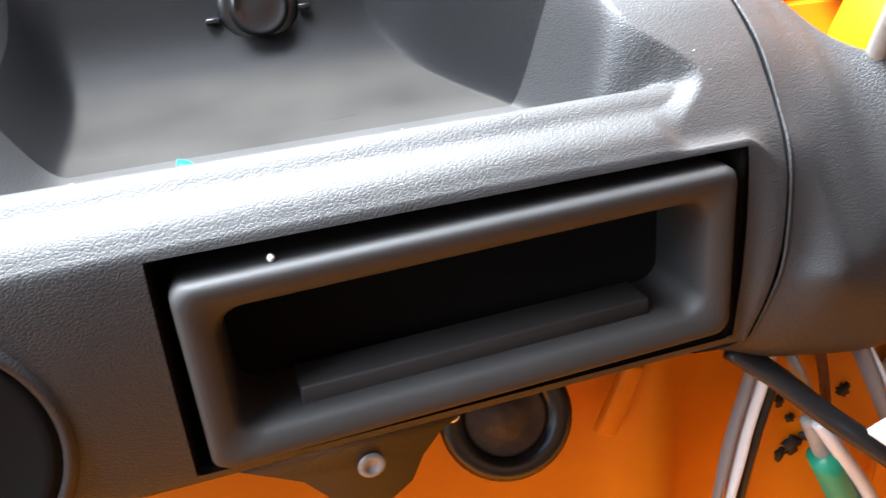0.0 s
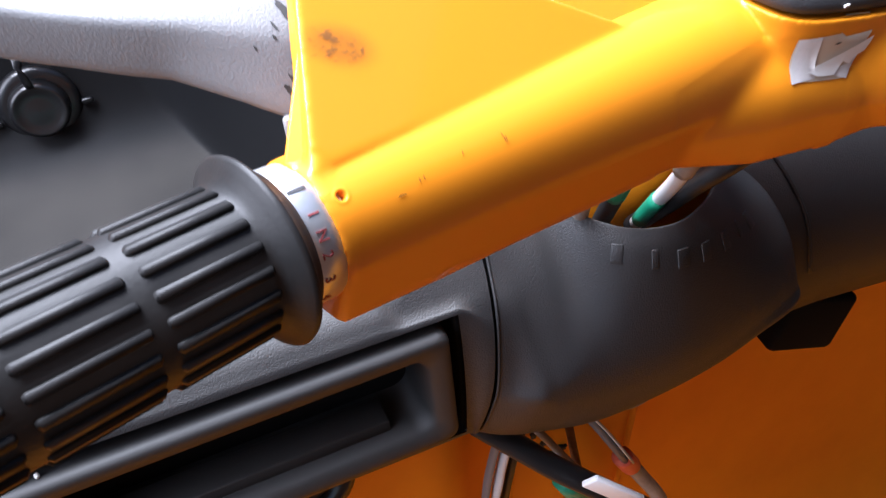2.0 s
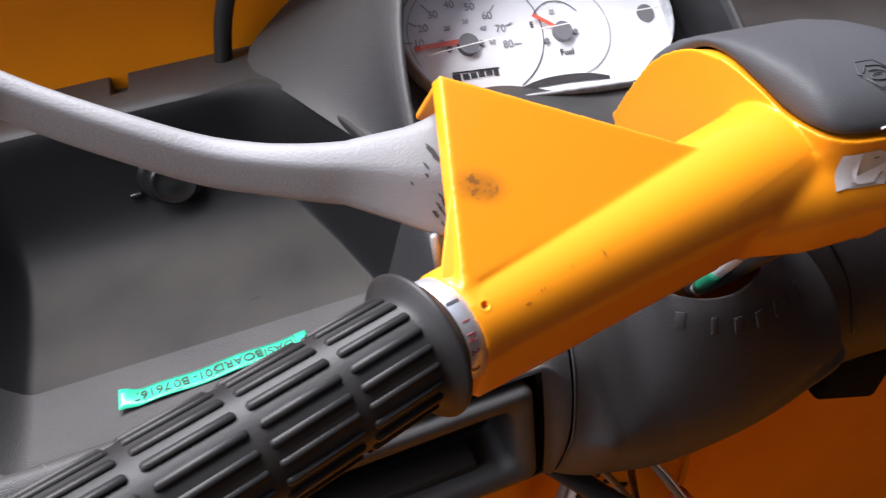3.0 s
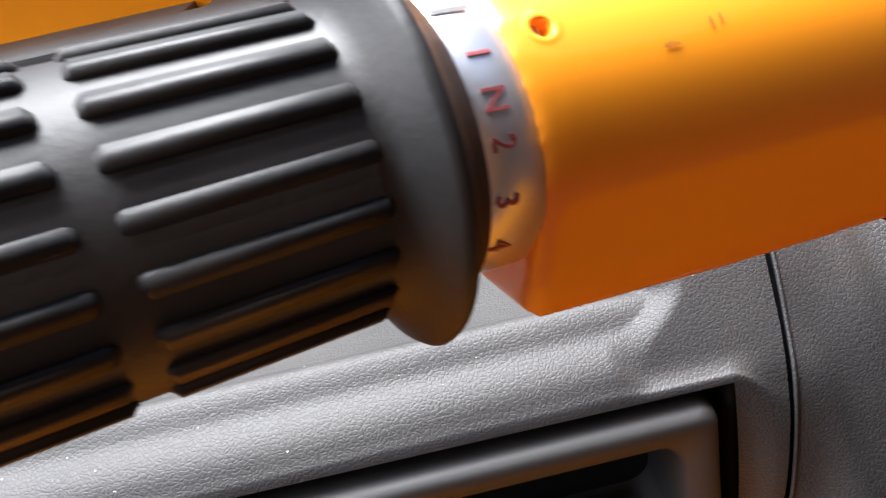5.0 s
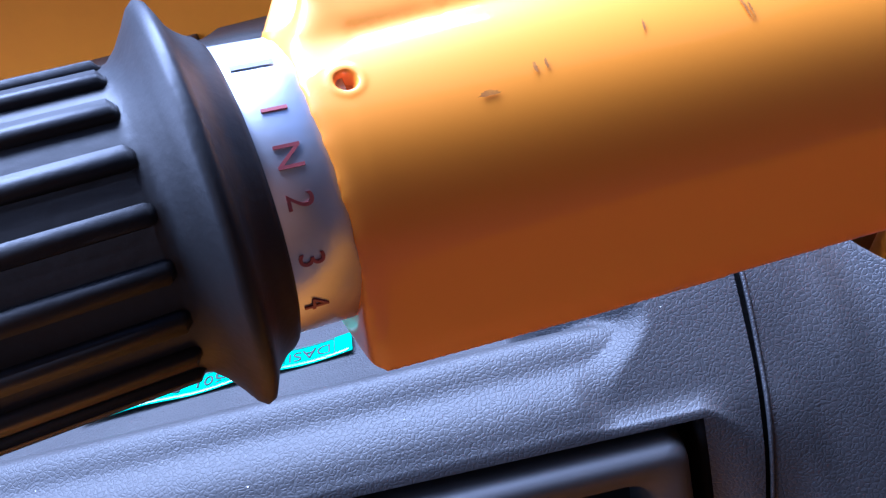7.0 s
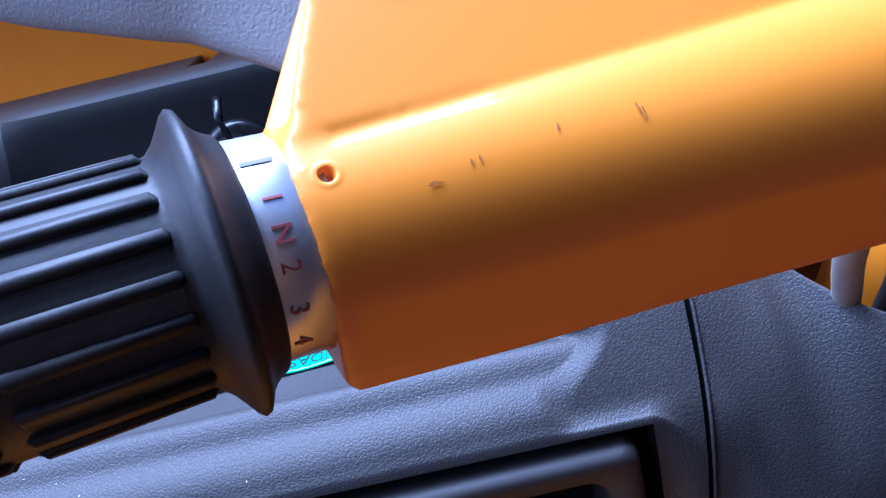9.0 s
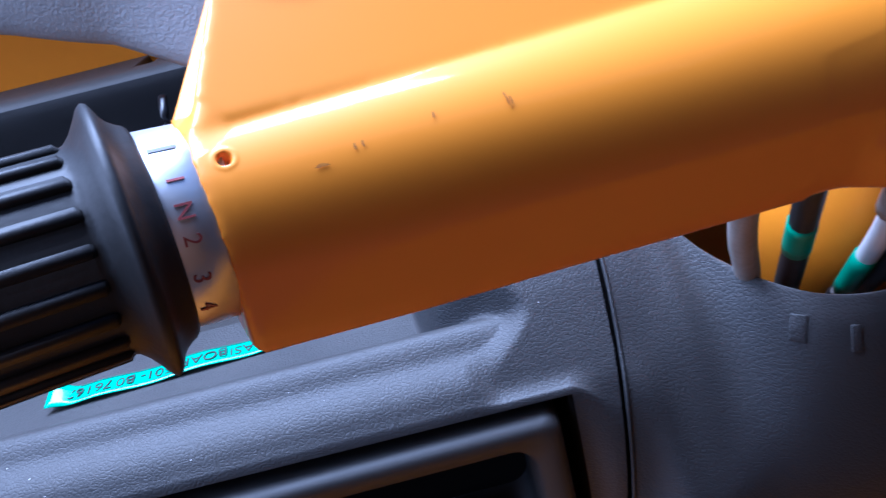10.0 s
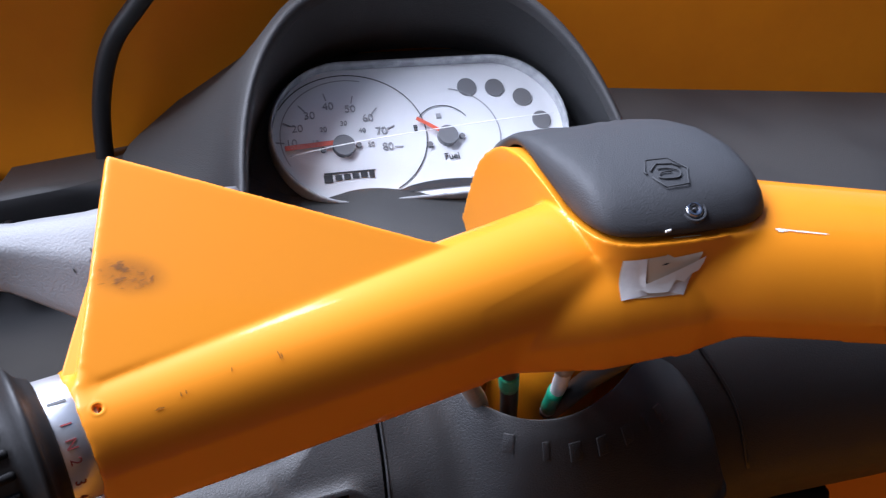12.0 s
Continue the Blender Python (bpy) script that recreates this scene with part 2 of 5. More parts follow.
def smooth_line(points, steps=8):
    """Catmull-Rom through the points."""
    p = [Vector(q) for q in points]
    p = [2 * p[0] - p[1], *p, 2 * p[-1] - p[-2]]
    out = []
    for i in range(1, len(p) - 2):
        for k in range(steps):
            t = k / steps
            a, b, c, d = p[i - 1:i + 3]
            out.append(0.5 * (2 * b + (c - a) * t + (2 * a - 5 * b + 4 * c - d) * t * t + (3 * b - a - 3 * c + d) * t ** 3))
    out.append(p[-2])
    return out


def axes(way):
    way = Vector(way).normalized()
    side = way.cross((0, 0, 1))
    if side.length < 1e-3:
        side = Vector((1, 0, 0))
    side.normalize()
    return side, side.cross(way), way


def tube(points, radius, n=12, steps=6, bm=None, flat=1.0):
    """A round cable or rod along the points; radius: a number or one for each point."""
    line = smooth_line(points, steps)
    radii = radius if isinstance(radius, (list, tuple)) else [radius] * len(points)
    rings = []
    for i, p in enumerate(line):
        way = line[min(i + 1, len(line) - 1)] - line[max(i - 1, 0)]
        s, u, _ = axes(way)
        k = i / steps
        a = min(int(k), len(radii) - 1)
        b = min(a + 1, len(radii) - 1)
        r = radii[a] + (radii[b] - radii[a]) * (k - int(k))
        rings.append([p + s * r * math.cos(2 * math.pi * j / n) + u * r * flat * math.sin(2 * math.pi * j / n) for j in range(n)])
    return loft(rings, cap=(True, True), bm=bm)


def turned(start, way, profile, n=48, bm=None, cap=(True, True)):
    """A solid of revolution about the axis from start along way: profile rows of (distance, radius)."""
    s, u, w = axes(way)
    start = Vector(start)
    rings = [[start + w * d + (s * math.cos(2 * math.pi * j / n) + u * math.sin(2 * math.pi * j / n)) * r for j in range(n)] for d, r in profile]
    return loft(rings, cap=cap, bm=bm)


def rbox(at, size, bevel=0.002, turn=(0, 0, 0), seg=2, bm=None):
    bm2 = bmesh.new()
    bmesh.ops.create_cube(bm2, size=1, matrix=Matrix.Diagonal((*size, 1)))
    if bevel:
        bmesh.ops.bevel(bm2, geom=bm2.edges[:], offset=bevel, segments=seg, profile=0.5, affect="EDGES")
    bmesh.ops.transform(bm2, matrix=pose(*at, *turn), verts=bm2.verts)
    if bm is None:
        return bm2
    me = bpy.data.meshes.new("t")
    bm2.to_mesh(me)
    bm2.free()
    bm.from_mesh(me)
    bpy.data.meshes.remove(me)
    return bm


def rounded(cx, cz, w, h, r, y, n=6):
    """A rounded rectangle in the plane of that y, as a loop."""
    out = []
    for k, (sx, sz) in enumerate(((1, 1), (-1, 1), (-1, -1), (1, -1))):
        for i in range(n + 1):
            a = math.pi / 2 * (k + i / n)
            out.append(Vector((cx + sx * (w / 2 - r) + r * math.cos(a), y, cz + sz * (h / 2 - r) + r * math.sin(a))))
    return out


def ease(a, b, x):
    t = min(max((x - a) / (b - a), 0), 1)
    return t * t * (3 - 2 * t)


def along(table, x):
    """A value read from rows of (x, value), with straight runs between them."""
    if x <= table[0][0]:
        return table[0][1]
    for (a, u), (b, v) in zip(table, table[1:]):
        if x <= b:
            return u + (v - u) * (x - a) / (b - a)
    return table[-1][1]



def words(text, size, at_matrix, mat, name, parent, offset, deep=0.00025, align="CENTER"):
    """Raised print with the built-in font, as a mesh."""
    cu = bpy.data.curves.new(name, "FONT")
    cu.body, cu.size, cu.extrude, cu.align_x, cu.align_y = text, size, deep, align, "CENTER"
    tmp = bpy.data.objects.new(name, cu)
    me = bpy.data.meshes.new_from_object(tmp)
    bpy.data.objects.remove(tmp)
    bpy.data.curves.remove(cu)
    me.transform(Matrix.Translation(-offset) @ at_matrix)
    me.materials.clear()
    me.materials.append(mat)
    ob = new(name, me)
    ob.parent = parent
    return ob


# ---- setting ----
def front_panel():
    """Yellow front bodywork behind the dashboard, leaning toward the driver above to dim its left part."""
    rings = []
    for x in sorted({*np.linspace(-0.95, 1.05, 90), *np.linspace(-0.02, 0.035, 45)}):
        low = 0.118 if x < 0.1 else 0.118 - 0.215 * max(x - 0.1, 0) * ease(0.1, 0.4, x)
        notch = 0.011 * ease(-0.0130, -0.0100, x) * ease(0.0215, 0.0185, x)
        lean = 0.78 - 0.68 * ease(0.05, 0.30, x)
        sec = [(0.0, -0.01), (0.0015, 0.02), (0.0115, 0.045), (0.0255, 0.07), (0.0395, 0.09), (0.0565, 0.11), (0.080, 0.14), (0.095, 0.17)]
        rings.append([Vector((x, 0.2635 - y * lean, low + z - notch * (z < 0))) for y, z in sec])
    return loft(rings, closed=False)


wall_north = tagged(part("wall_north", front_panel(), PAINT), "glossy yellow painted front bodywork behind the dashboard", "body panel", kind="structure")


slot = tagged(part("cable_slot", rbox((0.004, 0.2555, 0.1090), (0.030, 0.012, 0.004), 0.0015), GAP), "dark slot where the cable passes the bodywork", "slot", kind="structure")


def low_panel():
    """Yellow leg shield with a pressed bulge, running down into the footwell."""
    rings = []
    for x in np.linspace(-0.95, 1.05, 120):
        d = -0.018 * math.exp(-((x - 0.112) / 0.016) ** 2) - 0.012 * math.exp(-((x + 0.1) / 0.06) ** 2)
        rings.append([Vector((x, y + d * k, z)) for y, z, k in ((0.262, 0.06 - 0.22 * max(x - 0.1, 0), 0), (0.20, -0.02, 0), (0.125, -0.045, 0.1), (0.095, -0.070, 0.5), (0.086, -0.10, 0.9), (0.082, -0.15, 1), (0.080, -0.27, 1), (0.07, -0.4, 1), (0.02, -0.485, 0.3), (-0.1, -0.497, 0), (-0.40, -0.498, 0))])
    return loft(rings, closed=False)


tagged(part("wall_leg_shield", low_panel(), PAINT), "yellow painted leg shield running down to the footwell floor", "body panel", kind="structure")
# out of view: floor kept dark so less light bounces up
floor = tagged(part("floor", rbox((0.05, -0.56, -0.518), (2.0, 1.24, 0.03), 0.006), BLOCKER), "unseen footwell floor, made dark to cut yellow bounce light", "floor", kind="structure")
# out of view: added overhead to block sky light from behind
ceiling = tagged(part("ceiling", rbox((0.1, -0.80, 0.95), (2.2, 0.8, 0.04), 0.01), BLOCKER), "unseen dark sheet overhead, added to hold off sky light", "roof", kind="structure")
# out of view: added to throw warm bounce light on the handlebar
wall_south = tagged(part("wall_south", rbox((0.1, -1.2, 0.15), (2.2, 0.05, 1.6), 0.01), BOUNCE), "unseen brown sheet behind the driver, added for warm bounce light", "partition", kind="structure")
# out of view: closes the right side against sky reflections
wall_east = tagged(part("wall_east", rbox((1.2, -0.45, 0.15), (0.05, 1.6, 1.6), 0.01), BLOCKER), "unseen dark sheet on the right, added to block side light", "side curtain", kind="structure")
ground = tagged(part("ground", rbox((0, 0, -0.95), (60, 60, 0.1), 0), GROUND), "dusty grey concrete ground outside the vehicle", "ground", kind="structure")

# ---- dashboard ----
dash = thing("dashboard", "grained grey plastic dashboard with an open tray and pocket", "dashboard", (0.1, 0.1, -0.06))
dash_at = Vector((0.1, 0.1, -0.06))


def dpart(name, bm, mat, label="", parent=None, smooth=True):
    bmesh.ops.translate(bm, vec=-dash_at, verts=bm.verts)
    return part(name, bm, mat, parent or dash, label, smooth)


TRAY = [(0.08, -0.060), (0.04, -0.0545), (0.014, -0.0500), (0.006, -0.0465), (0.003, -0.042), (0.0008, -0.020), (0.0, 0.0), (0.0006, 0.018), (0.0026, 0.035), (0.0052, 0.0395), (0.0088, 0.0435), (0.013, 0.0462), (0.0185, 0.0485), (0.0225, 0.0520), (0.0268, 0.0540), (0.0318, 0.0515),
        (0.0365, 0.0440), (0.042, 0.0388), (0.07, 0.0370), (0.105, 0.0378), (0.142, 0.0398), (0.1690, 0.0448), (0.1860, 0.0560), (0.1945, 0.072), (0.1990, 0.095), (0.2005, 0.115), (0.204, 0.1215), (0.212, 0.1228), (0.23, 0.1205), (0.27, 0.1175)]
SHELF = [(0.07, -0.080), (0.030, -0.0645), (0.012, -0.0535), (0.003, -0.046), (0.001, -0.0415), (-0.0040, -0.021), (-0.0050, -0.003), (-0.0036, 0.012), (-0.0012, 0.0235), (0.0020, 0.0300), (0.0055, 0.0360), (0.0095, 0.0415), (0.0142, 0.0475), (0.0195, 0.0540), (0.0250, 0.0605), (0.0310, 0.0665),
         (0.0380, 0.0728), (0.0475, 0.0800), (0.065, 0.0890), (0.09, 0.0985), (0.12, 0.1070), (0.145, 0.1115), (0.165, 0.1145), (0.18, 0.1165), (0.192, 0.1185), (0.202, 0.1198), (0.212, 0.1203), (0.222, 0.1202), (0.238, 0.1195), (0.27, 0.1175)]
UPPER = [(0.05, 0.0815), (0.058, 0.0845), (0.07, 0.0880), (0.09, 0.0905), (0.12, 0.0930), (0.145, 0.0950), (0.165, 0.0970), (0.18, 0.1000), (0.192, 0.1050), (0.202, 0.1110), (0.222, 0.1200), (0.27, 0.1280)]
LINE_T, LINE_S = ([(p.x, p.y) for p in smooth_line([(y, z, 0) for y, z in line], 3)] for line in (TRAY, SHELF))


# where the joint with the column cover runs, and how far the tray reaches to the right at each depth
SEAM_X = [(-0.080, 0.1015), (-0.0586, 0.1040), (-0.047, 0.1069), (-0.0229, 0.1109), (-0.0051, 0.1136), (0.0258, 0.1165), (0.0436, 0.1191), (0.0649, 0.1211), (0.0842, 0.1214), (0.0909, 0.1206), (0.0976, 0.1194), (0.13, 0.118)]
TRAY_END = [(36, 0.0970), (42, 0.0920), (45, 0.0870), (48, 0.0795), (51, 0.0745), (54, 0.0720), (57, 0.0660), (60, 0.0580), (63, 0.0500), (66, 0.0420), (69, 0.0340), (72, 0.0260), (75, 0.0175), (78, 0.0050), (81, -0.01)]


def beam(inside):
    """The rolled front beam with its tray; inside: the tray alone, else all the rest."""
    xs = sorted({*np.linspace(-0.42, -0.170, 14).round(4), *np.linspace(-0.169, -0.102, 36).round(4), *np.linspace(-0.101, 0.034, 62).round(4), *np.linspace(0.035, 0.101, 84).round(4), *np.linspace(0.102, 0.1145, 6).round(4)})
    last = len(LINE_T)
    rows = []
    for x in xs:
        row = []
        for k, ((y0, z0), (y1, z1)) in enumerate(zip(LINE_T, LINE_S)):
            deep = ease(39, 75, k)
            bent = (along(TRAY_END, k) - 0.0735) * ease(-0.10, 0.06, x) * (1 - ease(0.080, 0.110, x)) * ease(33, 42, k)
            w = ease(0.0690 - 0.0215 * deep, 0.0795 + 0.004 * deep, x + 0.008 * math.exp(-((k - 50) / 9) ** 2))
            front = ease(24, 34, k)
            w = ease(0.1012, 0.1140, x) * (1 - front) + w * front
            left = ease(-0.128, -0.165, x) * (1 if k > 47 else 0)
            w = max(w, 0.9 * left)
            y, z = y0 + (y1 - y0) * w, z0 + (z1 - z0) * w
            z -= (along(LINE_S, y) - along(UPPER, y)) * ease(0.093, 0.110, x) * ease(0.095, 0.125, y) * (1 - ease(0.20, 0.23, y))
            z -= 0.009 * ease(-0.0135, -0.0100, x) * ease(0.0220, 0.0180, x) * ease(0.234, 0.243, y)
            row.append((x + bent + (along(SEAM_X, z) - 0.0011 - 0.1145) * ease(0.1025, 0.1145, x), y, z))
        rows.append(row)
    bm = bmesh.new()
    verts = {}

    def vert(i, k):
        if (i, k) not in verts:
            verts[i, k] = bm.verts.new(rows[i][k])
        return verts[i, k]

    for i in range(len(xs) - 1):
        for k in range(last - 1):
            x, z, y = (xs[i] + xs[i + 1]) / 2, (rows[i][k][2] + rows[i][k + 1][2]) / 2, (rows[i][k][1] + rows[i][k + 1][1]) / 2
            # tray faces that get the near-black colour standing in for shade
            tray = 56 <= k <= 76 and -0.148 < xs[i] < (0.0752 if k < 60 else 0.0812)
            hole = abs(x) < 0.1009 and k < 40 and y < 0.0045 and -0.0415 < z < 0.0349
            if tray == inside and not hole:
                bm.faces.new((vert(i, k), vert(i + 1, k), vert(i + 1, k + 1), vert(i, k + 1)))
    return bm


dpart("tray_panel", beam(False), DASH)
dpart("scratch", tube([(0.026, 0.0440, 0.0388), (0.034, 0.0452, 0.0387), (0.046, 0.0465, 0.0386), (0.060, 0.0482, 0.0385), (0.0668, 0.0515, 0.0384)], 0.00035, 6, 4, flat=0.5), PALE, "fine pale scratch line")
dpart("scratch", tube([(-0.150, 0.1130, 0.0381), (-0.080, 0.1095, 0.0379), (-0.040, 0.1120, 0.0380), (-0.013, 0.1150, 0.0382)], 0.00018, 6, 4, flat=0.5), TRAYDARK, "fine dark scratch line")
dpart("tray_shaded", beam(True), SHADED_TRAY, "plastic tray with its shade put into a near-black colour, dusty at the bottom")
# dark joint between the panels, set back behind both
seam_line = [(y + 0.0035, z - 0.002) for y, z in LINE_S if y < 0.056]
dpart("panel_joint", loft([[Vector((along(SEAM_X, z) + x, y, z)) for y, z in seam_line] for x in (-0.003, 0.008)], closed=False), GAP)
dpart("pocket_recess", loft([rounded(0, -0.0035, w, h, 0.004, y) for w, h, y in ((0.2220, 0.0835, 0.0085), (0.2060, 0.0805, 0.0062), (0.2035, 0.0785, 0.0040), (0.2, 0.0755, 0.006), (0.2, 0.075, 0.03))], cap=(False, True)), GAP)
pocket_bm = loft([rounded(0.0, -0.0050, w + 0.004, h, r, y) for w, h, r, y in (
    (0.187, 0.066, 0.005, 0.028), (0.188, 0.067, 0.005, 0.004), (0.1875, 0.0665, 0.005, 0.0008), (0.186, 0.065, 0.006, -0.0012), (0.183, 0.062, 0.006, -0.002), (0.179, 0.058, 0.006, -0.0021),
    (0.169, 0.048, 0.009, -0.001), (0.166, 0.045, 0.009, 0.0015), (0.163, 0.042, 0.009, 0.008), (0.159, 0.038, 0.007, 0.085))], cap=(False, True))
ledge_bm = rbox((0.001, 0.0150, -0.0235), (0.130, 0.016, 0.0072), 0.0008)
# the pocket sits a little askew in its opening
for bm in (pocket_bm, ledge_bm):
    bmesh.ops.rotate(bm, cent=(0, 0, 0), matrix=Matrix.Rotation(radians(-1.0), 3, "Y"), verts=bm.verts)
pocket = dpart("storage_pocket", pocket_bm, POCKET, "black moulded storage pocket with a rounded bezel")
dpart("ledge", ledge_bm, POCKET, "", pocket)
dpart("paint_chip", rbox((-0.0655, 0.0035, 0.0285), (0.0018, 0.0022, 0.0022), 0.0007, (20, 10, 30)), PAPER, "", pocket)


def lug():
    """Fixing lug that hangs under the beam."""
    outline = [(-0.090, -0.046), (-0.076, -0.0535), (-0.068, -0.058), (-0.060, -0.068), (-0.052, -0.075), (-0.038, -0.0755), (-0.030, -0.070), (-0.025, -0.060), (-0.018, -0.052), (-0.008, -0.046)]
    rings = [[Vector((x, y, z)) for x, z in outline] for y in (0.006, 0.0075, 0.016)]
    return loft(rings, cap=(True, True))


bracket = dpart("fixing_lug", lug(), DASH)
dpart("bolt", turned((-0.044, 0.007, -0.0585), (0, -1, 0), [(0, 0.0052), (0.0012, 0.0052), (0.002, 0.0045), (0.0021, 0.0028), (0.0012, 0.0024)], 24), WASHER, "", bracket)


def speaker_cup():
    return turned((-0.177, 0.0030, -0.012), (0, -1, 0), [(-0.012, 0.0), (-0.012, 0.038), (0.000, 0.0405), (0.0035, 0.0420), (0.0048, 0.0436), (0.0044, 0.0452), (0.001, 0.0472)], 56, cap=(False, False))


dpart("round_opening", speaker_cup(), DASH)
dpart("round_insert", turned((-0.177, 0.0012, -0.012), (0, -1, 0), [(0.0018, 0.0424), (0.0026, 0.0395), (0.0026, 0.037), (0.0020, 0.0355), (0.0019, 0.015), (0.0022, 0.0)], 48), GAP)


# cover round the steering column
# sections of the moulded cover from its joint to its far rim: opening edge, two rows of the flank, crease, front, lowest front line, underside
COVER = [
    [(0.1225, 0.0534, 0.0842), (0.1222, 0.0292, 0.0649), (0.1202, 0.0119, 0.0436), (0.1176, 0.0001, 0.0258), (0.1147, -0.0051, -0.0051), (0.1120, -0.0036, -0.0229), (0.1080, 0.0046, -0.0470), (0.1050, 0.0214, -0.0586)],
    [(0.1300, 0.0522, 0.0830), (0.1300, 0.0280, 0.0635), (0.1285, 0.0102, 0.0412), (0.1258, -0.0022, 0.0215), (0.1225, -0.0080, -0.0060), (0.1188, -0.0085, -0.0200), (0.1145, 0.0010, -0.0490), (0.1120, 0.0200, -0.0610)],
    [(0.1360, 0.0515, 0.0815), (0.1365, 0.0258, 0.0605), (0.1350, 0.0065, 0.0370), (0.1330, -0.0085, 0.0080), (0.1310, -0.0155, -0.0085), (0.1280, -0.0150, -0.0200), (0.1240, -0.0020, -0.0520), (0.1220, 0.0190, -0.0640)],
    [(0.1400, 0.0500, 0.0805), (0.1425, 0.0222, 0.0570), (0.1420, 0.0030, 0.0330), (0.1415, -0.0142, -0.0005), (0.1395, -0.0175, -0.0130), (0.1380, -0.0160, -0.0270), (0.1360, -0.0050, -0.0530), (0.1350, 0.0170, -0.0660)],
    [(0.1536, 0.0264, 0.0621), (0.1550, 0.0128, 0.0475), (0.1560, -0.0005, 0.0300), (0.1570, -0.0140, 0.0090), (0.1575, -0.0195, -0.0110), (0.1580, -0.0185, -0.0300), (0.1580, -0.0108, -0.0529), (0.1580, 0.0120, -0.0680)],
    [(0.1752, 0.0025, 0.0539), (0.1752, -0.0055, 0.0460), (0.1752, -0.0115, 0.0340), (0.1752, -0.0175, 0.0150), (0.1752, -0.0222, -0.0070), (0.1752, -0.0215, -0.0270), (0.1752, -0.0150, -0.0485), (0.1760, 0.0080, -0.0660)],
    [(0.1980, -0.0070, 0.0533), (0.1990, -0.0122, 0.0450), (0.2000, -0.0165, 0.0340), (0.2000, -0.0212, 0.0150), (0.2000, -0.0248, -0.0050), (0.2000, -0.0245, -0.0230), (0.2000, -0.0192, -0.0405), (0.2000, 0.0040, -0.0620)],
    [(0.2260, 0.0065, 0.0490), (0.2260, -0.0030, 0.0420), (0.2260, -0.0105, 0.0310), (0.2260, -0.0175, 0.0140), (0.2260, -0.0222, -0.0050), (0.2260, -0.0228, -0.0200), (0.2260, -0.0198, -0.0340), (0.2260, 0.0040, -0.0560)],
    [(0.2500, 0.0280, 0.0430), (0.2505, 0.0150, 0.0375), (0.2510, 0.0030, 0.0285), (0.2510, -0.0088, 0.0130), (0.2510, -0.0160, -0.0030), (0.2510, -0.0182, -0.0160), (0.2510, -0.0175, -0.0280), (0.2510, 0.0040, -0.0500)],
    [(0.2640, 0.0390, 0.0375), (0.2655, 0.0255, 0.0340), (0.2670, 0.0110, 0.0275), (0.2690, -0.0030, 0.0130), (0.2700, -0.0105, -0.0020), (0.2700, -0.0140, -0.0130), (0.2700, -0.0155, -0.0230), (0.2690, 0.0050, -0.0450)],
    [(0.2700, 0.0440, 0.0340), (0.2718, 0.0310, 0.0312), (0.2738, 0.0165, 0.0255), (0.2765, 0.0030, 0.0120), (0.2772, -0.0045, -0.0025), (0.2775, -0.0085, -0.0110), (0.2778, -0.0110, -0.0190), (0.2765, 0.0060, -0.0420)],
    [(0.2718, 0.0480, 0.0300), (0.2740, 0.0380, 0.0270), (0.2765, 0.0260, 0.0210), (0.2795, 0.0130, 0.0090), (0.2800, 0.0070, -0.0035), (0.2802, 0.0040, -0.0110), (0.2802, 0.0020, -0.0180), (0.2790, 0.0100, -0.0400)],
]


def cover_grid():
    """The sections made fine both ways."""
    cols = [smooth_line([*col, (col[-1][0], 0.045, col[-1][2] - 0.004)], 6) for col in COVER]
    return list(zip(*[smooth_line([col[k] for col in cols], 6) for k in range(len(cols[0]))]))


COVER_GRID = cover_grid()


def cover():
    return loft(COVER_GRID, closed=False)


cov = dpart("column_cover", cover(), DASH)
md = cov.modifiers.new("smooth", "SMOOTH")
md.factor, md.iterations = 0.5, 2
md = cov.modifiers.new("thickness", "SOLIDIFY")
md.thickness, md.offset = 0.0028, -1
md = cov.modifiers.new("edge", "BEVEL")
md.width, md.segments, md.limit_method, md.angle_limit = 0.001, 2, "ANGLE", radians(50)
dpart("joint_lip", tube(COVER[0], 0.0007, 8, 4), DASH)


# raised maker's mark, as plain strokes
def stroke(x, z, w, h, lean):
    """A raised bar at a place on the cover's front, given across and up."""
    i, k = min(((i, k) for i in range(len(COVER_GRID)) for k in range(4, 32)), key=lambda c: (COVER_GRID[c[0]][c[1]].x - x) ** 2 + (COVER_GRID[c[0]][c[1]].z - z) ** 2)
    p, down, across = COVER_GRID[i][k], COVER_GRID[i][k + 1] - COVER_GRID[i][k - 1], COVER_GRID[i + 1][k] - COVER_GRID[i - 1][k]
    across.normalize()
    out = across.cross(-down).normalized()
    up = out.cross(across)
    bm = rbox((0, 0, 0), (w * 0.5, 0.0008, h * 1.0), 0.0004, (0, lean, 0))
    spot = Vector((x, p.y, z))
    spot += out * (p - spot).dot(out)
    bmesh.ops.transform(bm, matrix=Matrix.Translation(spot) @ Matrix((across, -out, up)).transposed().to_4x4(), verts=bm.verts)
    return bm


for x, w in ((0.1715, 0.010), (0.1855, 0.006), (0.1980, 0.011), (0.2112, 0.011), (0.2252, 0.011), (0.2375, 0.006), (0.2485, 0.011)):
    dpart("raised_stroke", stroke(x, 0.0450 - 0.19 * (x - 0.17), w, 0.0085, 0), DASH, "", cov)


